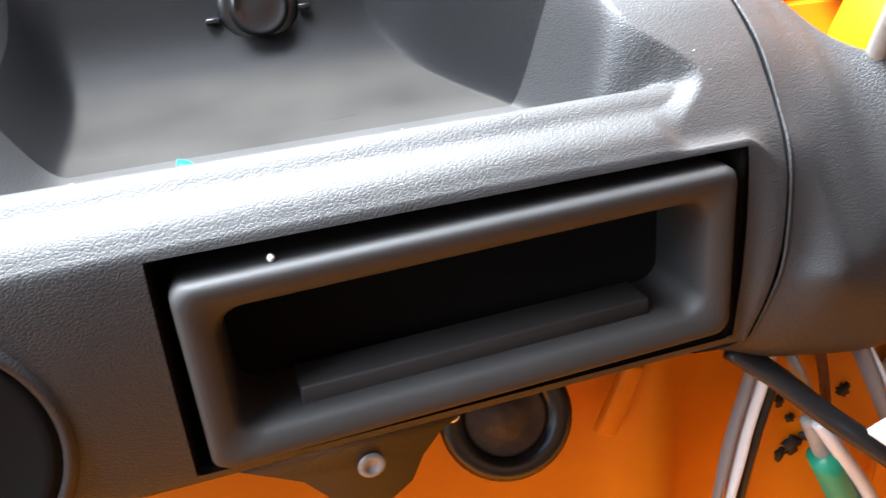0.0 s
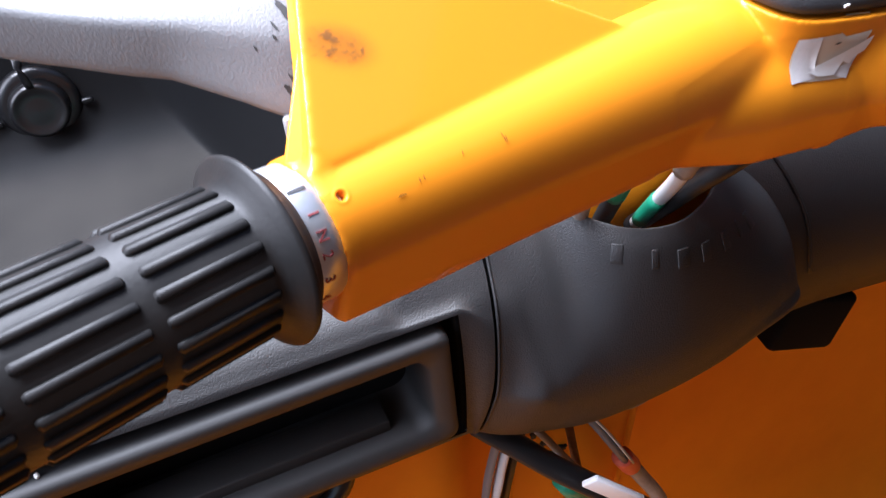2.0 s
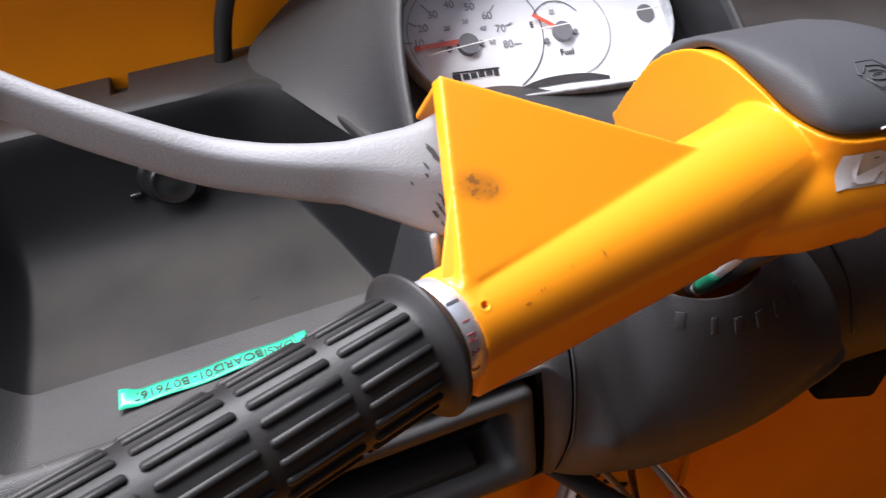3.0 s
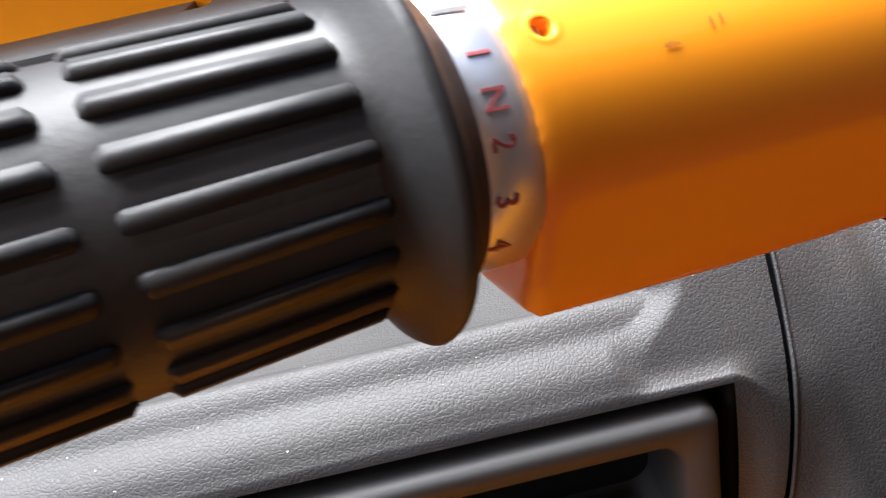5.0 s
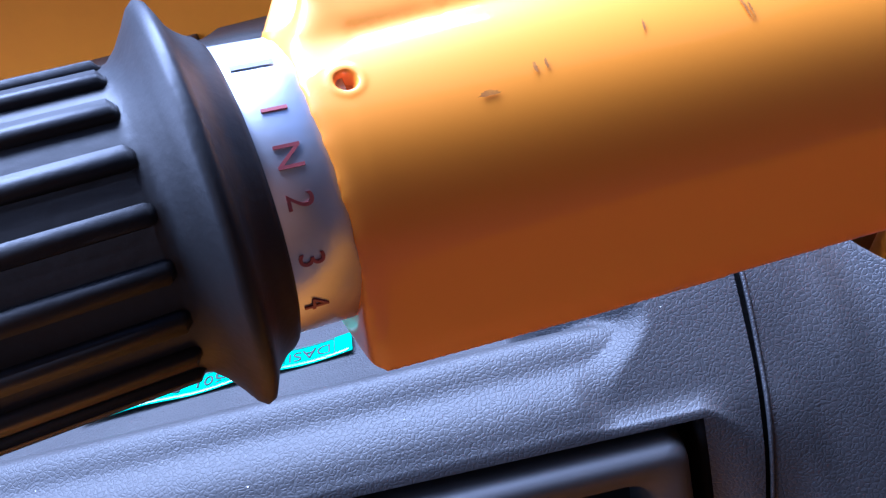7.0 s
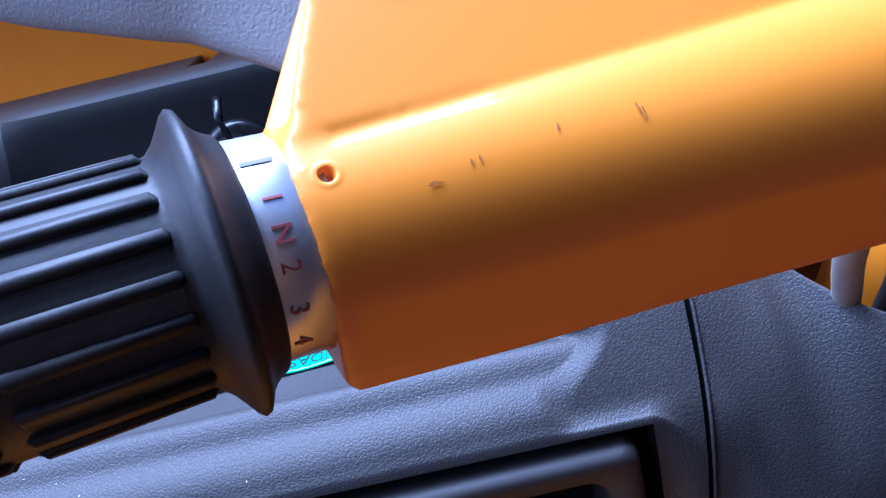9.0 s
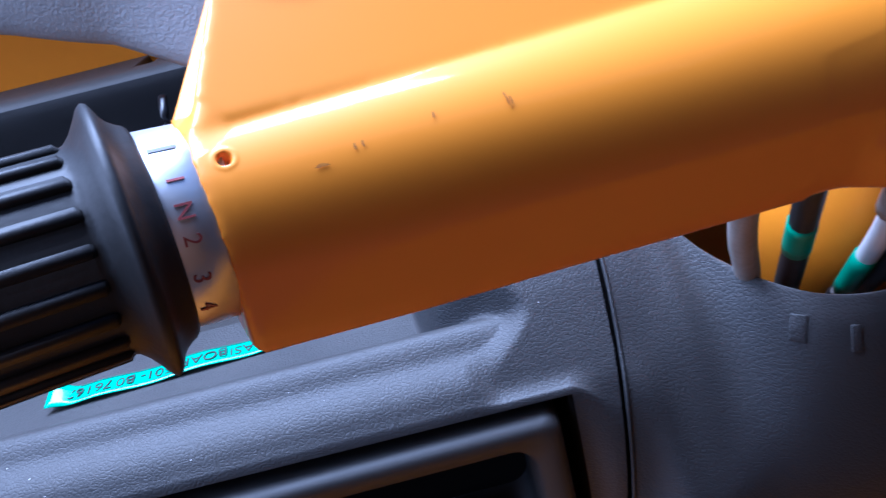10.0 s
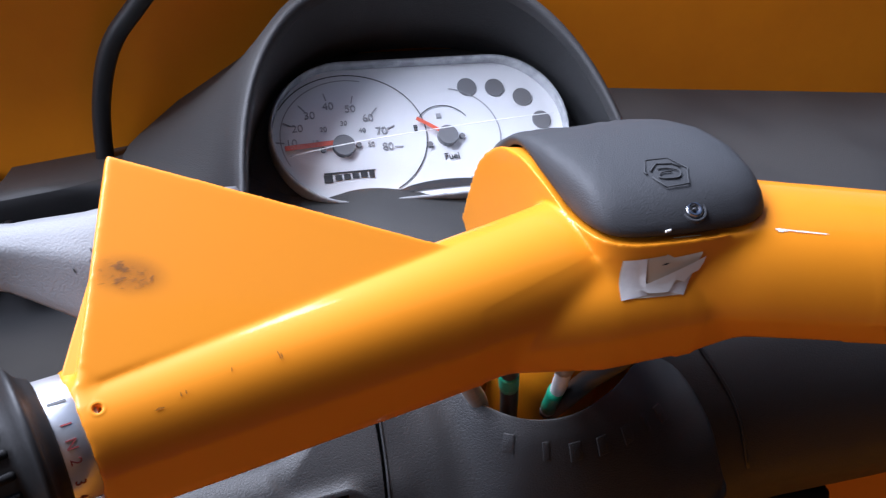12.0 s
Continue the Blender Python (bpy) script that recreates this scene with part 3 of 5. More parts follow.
def side_panel():
    rows = []
    for x in np.linspace(0.256, 0.80, 50):
        drop = -0.17 * max(x - 0.33, 0)
        rows.append([Vector((x, y, z + drop * k)) for y, z, k in ((0.08, -0.115, 0.6), (0.045, -0.098, 0.6), (0.019, -0.072, 0.8), (0.008, -0.048, 1), (0.0055, -0.027, 1), (0.0103, -0.0021, 1), (0.0167, 0.0126, 1), (0.0268, 0.029, 1), (0.0355, 0.0385, 1), (0.0462, 0.0470, 1), (0.0690, 0.0568, 1), (0.10, 0.0650, 1), (0.14, 0.0740, 1), (0.2, 0.0880, 1.05), (0.27, 0.1, 1.2))])
    return loft(rows, closed=False)


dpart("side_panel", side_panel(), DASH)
dpart("panel_groove", tube([(0.3026, 0.0058, -0.0269), (0.2995, 0.0104, -0.0021), (0.2967, 0.0168, 0.0126), (0.2903, 0.0268, 0.029), (0.2817, 0.0440, 0.0455), (0.2704, 0.0680, 0.0565)], 0.0012, 8), BLACK)
dpart("glovebox_catch", rbox((0.356, 0.05, -0.112), (0.05, 0.04, 0.045), 0.004, (0, 14, -8)), GAP)




def upper_panel():
    """Upper face between the tray, the column and the instruments, open where the column passes."""
    rows = []
    for x in np.linspace(0.1185, 0.262, 60):
        start = along([(0.1180, 0.054), (0.138, 0.054), (0.155, 0.068), (0.19, 0.088), (0.225, 0.085), (0.262, 0.070)], x)
        row = []
        for k in range(30):
            y = start + (0.262 - start) * k / 29
            row.append(Vector((x, y, along(UPPER, y) - 0.02 * ease(0.14, 0.24, x) + (along(LINE_S, y) - 0.0006 - along(UPPER, y)) * (1 - ease(0.119, 0.134, x)) * (1 - ease(0.095, 0.125, y)))))
        rows.append(row)
    return loft(rows, closed=False)


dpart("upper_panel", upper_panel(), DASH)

def specks():
    """Tiny grains of dust on the front roll of the tray and on the panel beside it."""
    rnd = random.Random(11)
    bm = bmesh.new()
    for _ in range(24):
        x = rnd.uniform(-0.12, 0.112)
        k = rnd.choice([rnd.randint(29, 52), rnd.randint(29, 44)])
        right = x > 0.095
        y, z = (LINE_S if right else LINE_T)[k]
        if 0.07 < x <= 0.095:
            continue
        r = rnd.choice((0.00012, 0.00016, 0.0002, 0.0003))
        bmesh.ops.create_icosphere(bm, subdivisions=1, radius=r, matrix=Matrix.Translation((x, y, z + r * 0.3)) @ Matrix.Diagonal((1.0, 1.0 + rnd.random(), 0.6, 1)))
    return bm


tagged(part("dust_specks", specks(), PAPER), "tiny pale dust specks on the grey dashboard", "dust", kind="stuff")

# ---- instrument cluster ----
CL = pose(0.1960, 0.195, 0.1160, -46, 7, 0)


def pill(w, h, y, n=28):
    out = []
    r = h / 2
    for k in range(2 * n):
        a = math.pi * 2 * (k + 0.5) / (2 * n)
        c = math.copysign(w / 2 - h / 2, math.cos(a))
        out.append(CL @ Vector((c + r * math.cos(a), y, r * math.sin(a))))
    return out


def arch(w, h, y, side, foot, n=40):
    """The outline of the hood at a depth: a broad arch over the dial."""
    out = []
    for k in range(n + 1):
        a = math.pi * (k / n)
        c, s = math.cos(a), math.sin(a)
        out.append(CL @ Vector((side + w / 2 * math.copysign(abs(c) ** 0.75, c), y, foot + (h - foot) * s ** 0.8)))
    return out


hood_rows = [arch(0.214, 0.061, 0.006, 0, -0.05), arch(0.2135, 0.0625, -0.01, -0.001, -0.055), arch(0.212, 0.064, -0.03, -0.003, -0.07), arch(0.209, 0.0665, -0.05, -0.006, -0.09), arch(0.211, 0.070, -0.0545, -0.006, -0.09),
             arch(0.216, 0.074, -0.055, -0.006, -0.09), arch(0.222, 0.079, -0.051, -0.006, -0.088)]
# where the hood's flared skirt meets the dashboard and the bodywork, from its right foot over the top to its left foot
SKIRT = smooth_line([(0.310, 0.120, 0.072), (0.326, 0.190, 0.090), (0.322, 0.268, 0.128), (0.280, 0.285, 0.178), (0.210, 0.285, 0.206), (0.145, 0.275, 0.190), (0.088, 0.266, 0.158), (0.048, 0.258, 0.137), (0.020, 0.228, 0.1235), (0.038, 0.178, 0.1150), (0.070, 0.110, 0.1020)], 4)


def skirt_rows(n=9):
    """Rows of the skirt, sweeping outward from the rim in a hollow curve."""
    rows = []
    for i in range(1, n + 1):
        s = i / n
        rows.append([p + (q - p) * s + Vector((0, 0, -0.030 * s * (1 - s))) for p, q in zip(hood_rows[-1], SKIRT)])
    return rows


fine = [smooth_line([row[k] for row in hood_rows[3:]], 4) + [row[k] for row in skirt_rows()] for k in range(len(hood_rows[0]))]
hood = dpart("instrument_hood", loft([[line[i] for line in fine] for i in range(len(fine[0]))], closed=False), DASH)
dpart("hood_inside", loft(hood_rows[:4], closed=False), TRAYDARK, "near-black inside of the hood")
dpart("hood_backing", loft([pill(0.24, 0.12, 0.007), pill(0.182, 0.09, 0.005)]), TRAYDARK)

cluster = thing("instrument_cluster", "white-faced instrument cluster under a clear pill-shaped cover", "instrument cluster", (0.2035, 0.192, 0.10))
cl_at = Vector((0.2035, 0.192, 0.10))


def cpart(name, bm, mat, label="", parent=None, smooth=True):
    bmesh.ops.translate(bm, vec=-cl_at, verts=bm.verts)
    return part(name, bm, mat, parent or cluster, label, smooth)


face = cpart("dial_face", loft([pill(0.180, 0.088, 0.002), pill(0.180, 0.088, 0.0)], cap=(True, True)), DIAL, smooth=False)
cpart("rim", loft([pill(0.180, 0.088, 0.003), pill(0.1803, 0.0883, -0.005), pill(0.1825, 0.0905, -0.0065), pill(0.1845, 0.0925, -0.005), pill(0.186, 0.094, 0.004)]), CLEARRIM)
lens = cpart("clear_cover", loft([pill(0.183, 0.091, -0.003), pill(0.182, 0.09, -0.008), pill(0.178, 0.086, -0.0115), pill(0.166, 0.074, -0.0135), pill(0.14, 0.05, -0.0148), pill(0.11, 0.02, -0.0152)], cap=(False, True)), GLASS)
lens.visible_shadow = False
# thin white line across the clear cover
cpart("pale_line", tube([CL @ Vector(p) for p in ((-0.083, -0.0118, -0.0160), (-0.050, -0.0150, -0.0125), (0.0, -0.0158, -0.0080), (0.045, -0.0154, -0.0045), (0.080, -0.0125, -0.0010))], 0.0005, 6, 4, flat=0.5), TAGWHITE, "", lens)


def on_dial(x, z, lift=-0.0006, turn=0.0):
    return CL @ pose(x, lift, z, 90, 0, 0) @ pose(0, 0, 0, 0, 0, turn)


def flat(name, x, z, w, h, mat, turn=0.0, lift=-0.0005, parent=None):
    bm = rbox((0, 0, 0), (w, h, 0.0004), 0)
    bmesh.ops.transform(bm, matrix=on_dial(x, z, lift, turn), verts=bm.verts)
    return cpart(name, bm, mat, "", parent, False)


def disc(name, x, z, r, deep, mat, parent=None, lift=0.0):
    bm = turned((0, 0, lift), (0, 0, 1), [(0, r), (deep, r), (deep, r * 0.8)], 30)
    bmesh.ops.transform(bm, matrix=on_dial(x, z, 0), verts=bm.verts)
    return cpart(name, bm, mat, "", parent, False)


def arc_line(name, x, z, rx, rz, a0, a1, wide, mat, n=40):
    rings = []
    for k in range(n + 1):
        a = radians(a0 + (a1 - a0) * k / n)
        rings.append([CL @ Vector((x + (rx + d) * math.cos(a), -0.0006, z + (rz + d) * math.sin(a))) for d in (-wide / 2, wide / 2)])
    return cpart(name, loft(rings, closed=False), mat, "", None, False)


HX, HZ = -0.0503, -0.0075
speed_at = ((10, 171, 0.030), (20, 151, 0.0287), (30, 128, 0.0277), (40, 101, 0.0277), (50, 73, 0.0257), (60, 46, 0.0248), (70, 20, 0.0255), (80, -4, 0.0264))
for n_, a, r in speed_at:
    words(str(n_), 0.0068, on_dial(HX + r * math.cos(radians(a)), HZ + r * math.sin(radians(a))), GREYINK, "numeral", cluster, cl_at)
    flat("tick", HX + (r + 0.0065) * math.cos(radians(a)), HZ + (r + 0.0065) * math.sin(radians(a)), 0.005, 0.0007, GREYINK, a)
for n_, a in ((10, 165), (20, 128), (30, 82), (40, 40), (50, 2)):
    words(str(n_), 0.0042, on_dial(HX + 0.0165 * math.cos(radians(a)), HZ + 0.0155 * math.sin(radians(a))), GREYINK, "small_numeral", cluster, cl_at)
arc_line("scale_ring", -0.045, -0.001, 0.041, 0.0375, 75, 205, 0.0006, GREYINK)
arc_line("scale_ring", -0.045, -0.001, 0.046, 0.041, -60, 150, 0.0007, INK)
arc_line("fuel_ring", 0.0145, -0.004, 0.033, 0.031, -75, 80, 0.0009, GREYINK)
arc_line("fuel_scale", 0.0125, -0.004, 0.0185, 0.0195, 35, 140, 0.0006, INK)
disc("speed_hub", HX, HZ, 0.0065, 0.004, GREYPL)
flat("speed_needle", HX - 0.019, HZ + 0.0015, 0.03, 0.0030, RED, 3, -0.003)
disc("pin", HX + 0.009, HZ + 0.0005, 0.0016, 0.002, GREYPL)
disc("pin", HX - 0.012, HZ - 0.001, 0.0016, 0.002, GREYPL)
disc("fuel_hub", 0.0133, -0.0059, 0.0062, 0.004, GREYPL)
flat("fuel_needle", 0.004, 0.001, 0.02, 0.0022, RED, -35, -0.003)
disc("pin", 0.0015, -0.0105, 0.0017, 0.002, GREYPL)
disc("pin", 0.0225, -0.0065, 0.0017, 0.002, GREYPL)
words("E", 0.0055, on_dial(-0.0053, 0.0013), INK, "fuel_mark", cluster, cl_at)
words("Fuel", 0.0058, on_dial(0.0137, -0.019), INK, "fuel_word", cluster, cl_at)
flat("fuel_symbol", 0.0105, 0.0085, 0.003, 0.0032, GREYINK)
for x, z in ((0.0325, 0.0272), (0.0505, 0.0256), (0.0674, 0.0178), (0.0766, 0.0009)):
    disc("warning_lamp", x, z, 0.0062, 0.0008, GREYPL, None, -0.0002)
# maker's mark on the dial as plain bars
for k, (x, w) in enumerate(((-0.062, 0.005), (-0.056, 0.004), (-0.051, 0.004), (-0.046, 0.004), (-0.041, 0.004), (-0.0365, 0.003))):
    flat("mark_bar", x, -0.0268 + 0.0002 * k, w, 0.0048 if k in (0, 5) else 0.0034, INK)
flat("mark_bar", -0.049, -0.0235, 0.03, 0.0008, INK)


def lower_inset():
    rings = []
    for k in range(21):
        x = -0.022 + 0.06 * k / 20
        hgt = 0.0062 * math.sin(math.pi * min(max(k / 20, 0.02), 0.98)) ** 0.45
        rings.append([CL @ Vector((x, -0.0006, z)) for z in (-0.0405 + hgt * 0.25, -0.0395 + hgt)])
    return loft(rings, closed=False)


cpart("dark_inset", lower_inset(), INK, "", None, False)

# ---- handlebar ----
bar = thing("handlebar", "yellow plastic handlebar housing with a black twist grip", "handlebar")
bar_at = Vector((0.21, -0.02, 0.11))
# the handlebar is turned a little out of the straight
BAR_TURN = Matrix.Translation(bar_at + Vector((0.0015, 0.0070, 0.0006))) @ pose(0, 0, 0, 0, 0, 1.0) @ Matrix.Diagonal((1.016, 1.0, 1.0, 1.0)) @ Matrix.Translation(-bar_at)
bar.matrix_basis = BAR_TURN @ Matrix.Translation(bar_at)


def hpart(name, bm, mat, label="", parent=None, smooth=True):
    bmesh.ops.translate(bm, vec=-bar_at, verts=bm.verts)
    return part(name, bm, mat, parent or bar, label, smooth)


L0, L1 = Vector((0.037, -0.0755, 0.154)), Vector((0.2, -0.02, 0.13))
LWAY = (L1 - L0).normalized()
SIDE, UP, _ = axes(LWAY)


def arm(start, way, rows, bm, slant=0.0):
    """A hollow-looking arm: round above, with a straight skirt below. rows: distance, radius, depth of the skirt in radii; slant: how far its first end is cut back below."""
    s, u, w = axes(way)
    rings = []
    for d, r, low in rows:
        ring = [(r * math.cos(radians(a)), r * math.sin(radians(a))) for a in range(192, -13, -4)]
        ring += [(0.74 * r, -low * r * 0.8), (0.62 * r, -low * r), (-0.6 * r, -low * r), (-0.74 * r, -low * r * 0.8)]
        rings.append([Vector(start) + w * (d + slant * (r - q) * (d <= 0)) + s * p + u * q for p, q in ring])
    return loft(rings, cap=(True, True), bm=bm)


# the hub's upper edge, where the pad sits on it: an arch in side view
HUB = Vector((0.225, 0.008, 0.15))
HUB_EDGE = smooth_line([(0.1867, 0.080, 0.1123), (0.1890, 0.0575, 0.1470), (0.1905, 0.0349, 0.1640), (0.1912, 0.0108, 0.1690), (0.1918, -0.0107, 0.1660), (0.1931, -0.0291, 0.1606), (0.1959, -0.0433, 0.1587), (0.2037, -0.0497, 0.1567), (0.2200, -0.0515, 0.1543), (0.2397, -0.0506, 0.1514), (0.2530, -0.0489, 0.1496), (0.2608, -0.0426, 0.1497), (0.2635, -0.025, 0.152), (0.2625, -0.008, 0.155), (0.259, 0.012, 0.155), (0.255, 0.034, 0.150), (0.251, 0.055, 0.140), (0.245, 0.074, 0.124), (0.228, 0.088, 0.110), (0.204, 0.091, 0.104), (0.1867, 0.080, 0.1123)], 9)[:-1]


def pad_top(x, y):
    return along([(-0.052, 0.1620), (-0.045, 0.1675), (-0.036, 0.1712), (-0.022, 0.1740), (-0.005, 0.1747), (0.012, 0.1727), (0.03, 0.1676), (0.05, 0.158), (0.06, 0.1505), (0.075, 0.135), (0.095, 0.110)], y) - 0.09 * (x - 0.195)


def housing():
    bm = bmesh.new()
    arm(L0, LWAY, [(-0.0030, 0.0172, 1.25), (0.03, 0.0186, 1.22), (0.06, 0.0199, 1.16), (0.1, 0.0220, 1.09), (0.14, 0.0244, 1.0), (0.17, 0.0268, 0.92), (0.19, 0.0292, 0.8)], bm, 0.09)
    arm((0.222, -0.018, 0.128), (0.163, -0.05, -0.03), [(0, 0.031, 0.70), (0.04, 0.0318, 0.70), (0.1, 0.0305, 0.73), (0.3, 0.0275, 0.82)], bm)
    rings = []
    for grow, drop, level in ((0.55, 0.004, 0), (0.985, 0.0036, 0), (1.01, 0.0034, 0), (1.022, 0.0026, 0), (1.028, 0.0034, 0), (1.02, 0.007, 0), (1.01, 0.0, 0.35), (1.0, 0.0, 0.7), (0.985, 0.0, 1.0), (0.5, 0.0, 1.0)):
        rings.append([Vector((HUB.x + (p.x - HUB.x) * grow, HUB.y + (p.y - HUB.y) * grow, (p.z - drop) * (1 - level) + min(0.114 - 0.02 * ease(0.02, 0.09, p.y), p.z - 0.02) * level)) for p in HUB_EDGE])
    loft(rings, cap=(True, True), bm=bm)
    arm((0.158, -0.0368, 0.1285), (0.135, 0.004, -0.016), [(0, 0.018, 0.9), (0.04, 0.0205, 1.1), (0.075, 0.0205, 1.1), (0.105, 0.0190, 1.0), (0.135, 0.017, 0.7)], bm)
    tri = (Vector((0.0400, -0.0805, 0.1710)), Vector((0.056, -0.031, 0.211)), Vector((0.149, -0.037, 0.1600)))
    n = (tri[1] - tri[0]).cross(tri[2] - tri[0]).normalized()
    n = n if n.z > 0 else -n
    loft([[p + n * 0.0004 for p in tri], [p - n * 0.0055 for p in tri]], cap=(True, True), bm=bm)
    return bm


hs = hpart("housing", housing(), YELLOW)
# moulded in one skin, turned askew meanwhile so that no wall lies along the grid
SKEW = pose(0, 0, 0, 34, 27, 41)
hs.data.transform(SKEW)
md = hs.modifiers.new("remesh", "REMESH")
md.mode, md.voxel_size, md.use_smooth_shade = "VOXEL", 0.0006, True
md = hs.modifiers.new("smooth", "SMOOTH")
md.factor, md.iterations = 0.5, 18


def plate(points, deep, bm=None):
    """A moulded plate of that thickness behind its outline."""
    n = (points[1] - points[0]).cross(points[-1] - points[0]).normalized()
    n = n if n.dot(Vector((0, -1, 0.8))) > 0 else -n
    return loft([list(points), [p - n * deep for p in points]], cap=(True, True), bm=bm)


def guard():
    """Plate that shields the lever, folded over at its upper edge."""
    a, b, c = Vector((0.0400, -0.0805, 0.1710)), Vector((0.056, -0.031, 0.211)), Vector((0.149, -0.037, 0.1600))
    bm = bmesh.new()
    d = Vector((0.0545, -0.008, 0.188))
    n = (c - b).cross(d - b).normalized()
    n = n if n.y > 0 else -n
    loft([[p + n * k for p in (b, c, Vector((0.138, -0.026, 0.150)), d)] for k in (0.0, -0.0026)], cap=(True, True), bm=bm)
    e = [Vector((0.0355, -0.0735, 0.1705)), Vector((0.0478, -0.0555, 0.1905)), Vector((0.0440, -0.0778, 0.1700))]
    loft([e, [p + Vector((0.002, 0.003, -0.002)) for p in e]], cap=(True, True), bm=bm)
    return bm


gd = hpart("lever_guard", guard(), YELLOW, "", None, False)
md = gd.modifiers.new("edge", "BEVEL")
md.width, md.segments, md.limit_method = 0.0009, 3, "ANGLE"

GN = (Vector((0.056, -0.031, 0.211)) - Vector((0.0400, -0.0805, 0.1710))).cross(Vector((0.149, -0.037, 0.1600)) - Vector((0.0400, -0.0805, 0.1710))).normalized()
GN = GN if GN.z > 0 else -GN


def on_guard(x, z):
    a = Vector((0.0400, -0.0805, 0.1710))
    y = a.y - (GN.x * (x - a.x) + GN.z * (z - a.z)) / GN.y
    return Vector((x, y, z)) + GN * 0.0007


def smear(x, z, long, wide):
    """A thin smear of grease on the guard, densest in its middle."""
    p = on_guard(x, z)
    w = (on_guard(x + 0.01, z - 0.0045) - p).normalized()
    c = GN.cross(w)
    return loft([[p + w * long * u + c * wide * v - GN * 0.0001 for v in np.linspace(-1, 1, 13)] for u in np.linspace(-1, 1, 21)], closed=False)


def densest(ob, nu, nv):
    """How thick a smear lies: full in the middle, nothing at its edge."""
    at = ob.data.attributes.new("cover", "FLOAT", "POINT")
    for i, d in enumerate(at.data):
        u, v = 2 * (i // nv) / (nu - 1) - 1, 2 * (i % nv) / (nv - 1) - 1
        d.value = 0.42 * (1 - ease(0.3, 1.0, math.hypot(u, v)))
    return ob


densest(hpart("grease_smear", smear(0.0560, 0.1862, 0.0118, 0.0070), GRIME, "brown grease smear", gd, False), 21, 13)

# grease mark, scuffs and fixing hole on the housing
def on_housing(ob, lift=0.0003):
    md = ob.modifiers.new("lie_on", "SHRINKWRAP")
    md.target, md.offset, md.wrap_method, md.wrap_mode = hs, lift, "NEAREST_SURFACEPOINT", "ABOVE_SURFACE"
    return ob


def blot(at, way, across, long, wide, seed, n=26):
    """An uneven flat mark about a point."""
    rnd = random.Random(seed)
    w = Vector(way).normalized()
    a = (Vector(across) - w * w.dot(Vector(across))).normalized()
    rings = []
    edge = [0.6 + 0.5 * rnd.random() for _ in range(n)]
    for k in (0.02, 0.35, 0.7, 1.0):
        rings.append([Vector(at) + w * long * k * edge[j] * math.cos(2 * math.pi * j / n) + a * wide * k * edge[j] * math.sin(2 * math.pi * j / n) for j in range(n)])
    return loft(rings, cap=(True, False))


hole_axis = L0 + LWAY * 0.0022
hole_n = (Vector((0.0415, -0.0845, 0.1655)) - hole_axis)
hole_n = (hole_n - LWAY * hole_n.dot(LWAY)).normalized()
hole_at = hole_axis + hole_n * 0.0176


def dimple():
    """Press a small round hole into the moulded housing."""
    me = bpy.data.meshes.new_from_object(hs.evaluated_get(bpy.context.evaluated_depsgraph_get()))
    hs.modifiers.clear()
    bm = bmesh.new()
    bm.from_mesh(me)
    bmesh.ops.transform(bm, matrix=SKEW.inverted(), verts=bm.verts)
    joint = [v for v in bm.verts if v.co.y + bar_at.y < -0.016 and v.co.z + bar_at.z < 0.148 and (0.150 < v.co.x + bar_at.x < 0.225 or 0.232 < v.co.x + bar_at.x < 0.29)]
    for _ in range(70):
        bmesh.ops.smooth_vert(bm, verts=joint, factor=0.5, use_axis_x=True, use_axis_y=True, use_axis_z=True)
    end = [v for v in bm.verts if (v.co + bar_at - L0).dot(LWAY) < 0.002 and v.co.z + bar_at.z < 0.171]
    for _ in range(30):
        bmesh.ops.smooth_vert(bm, verts=end, factor=0.5, use_axis_x=True, use_axis_y=True, use_axis_z=True)
    brim = [v for v in bm.verts if 0.170 < v.co.x + bar_at.x < 0.1945 and v.co.y + bar_at.y > 0.012]
    for _ in range(16):
        bmesh.ops.smooth_vert(bm, verts=brim, factor=0.5, use_axis_x=True, use_axis_y=True, use_axis_z=True)
    root = [v for v in bm.verts if (v.co + bar_at - Vector((0.0405, -0.0800, 0.1712))).length < 0.0052]
    for _ in range(30):
        bmesh.ops.smooth_vert(bm, verts=root, factor=0.5, use_axis_x=True, use_axis_y=True, use_axis_z=True)
    near = min(bm.verts, key=lambda v: (v.co + bar_at - hole_at).length).co.copy()
    for _ in range(2):
        bmesh.ops.subdivide_edges(bm, edges=[e for e in bm.edges if (e.verts[0].co - near).length < 0.0036], cuts=1, use_grid_fill=True)
    for v in bm.verts:
        d = v.co - near
        r = (d - hole_n * d.dot(hole_n)).length
        if d.length < 0.0034:
            v.co += hole_n * (0.00008 * math.exp(-((r - 0.0017) / 0.0004) ** 2) - 0.0018 * (1 - ease(0.0006, 0.0013, r)))
    bm.to_mesh(me)
    bm.free()
    hs.data = me
    me.polygons.foreach_set("use_smooth", [True] * len(me.polygons))


dimple()
SCUFF = material("dark_scuff", (0.3, 0.1, 0.008), 0.6, spots=1.0, spot_scale=900, other=(0.6, 0.21, 0.004))
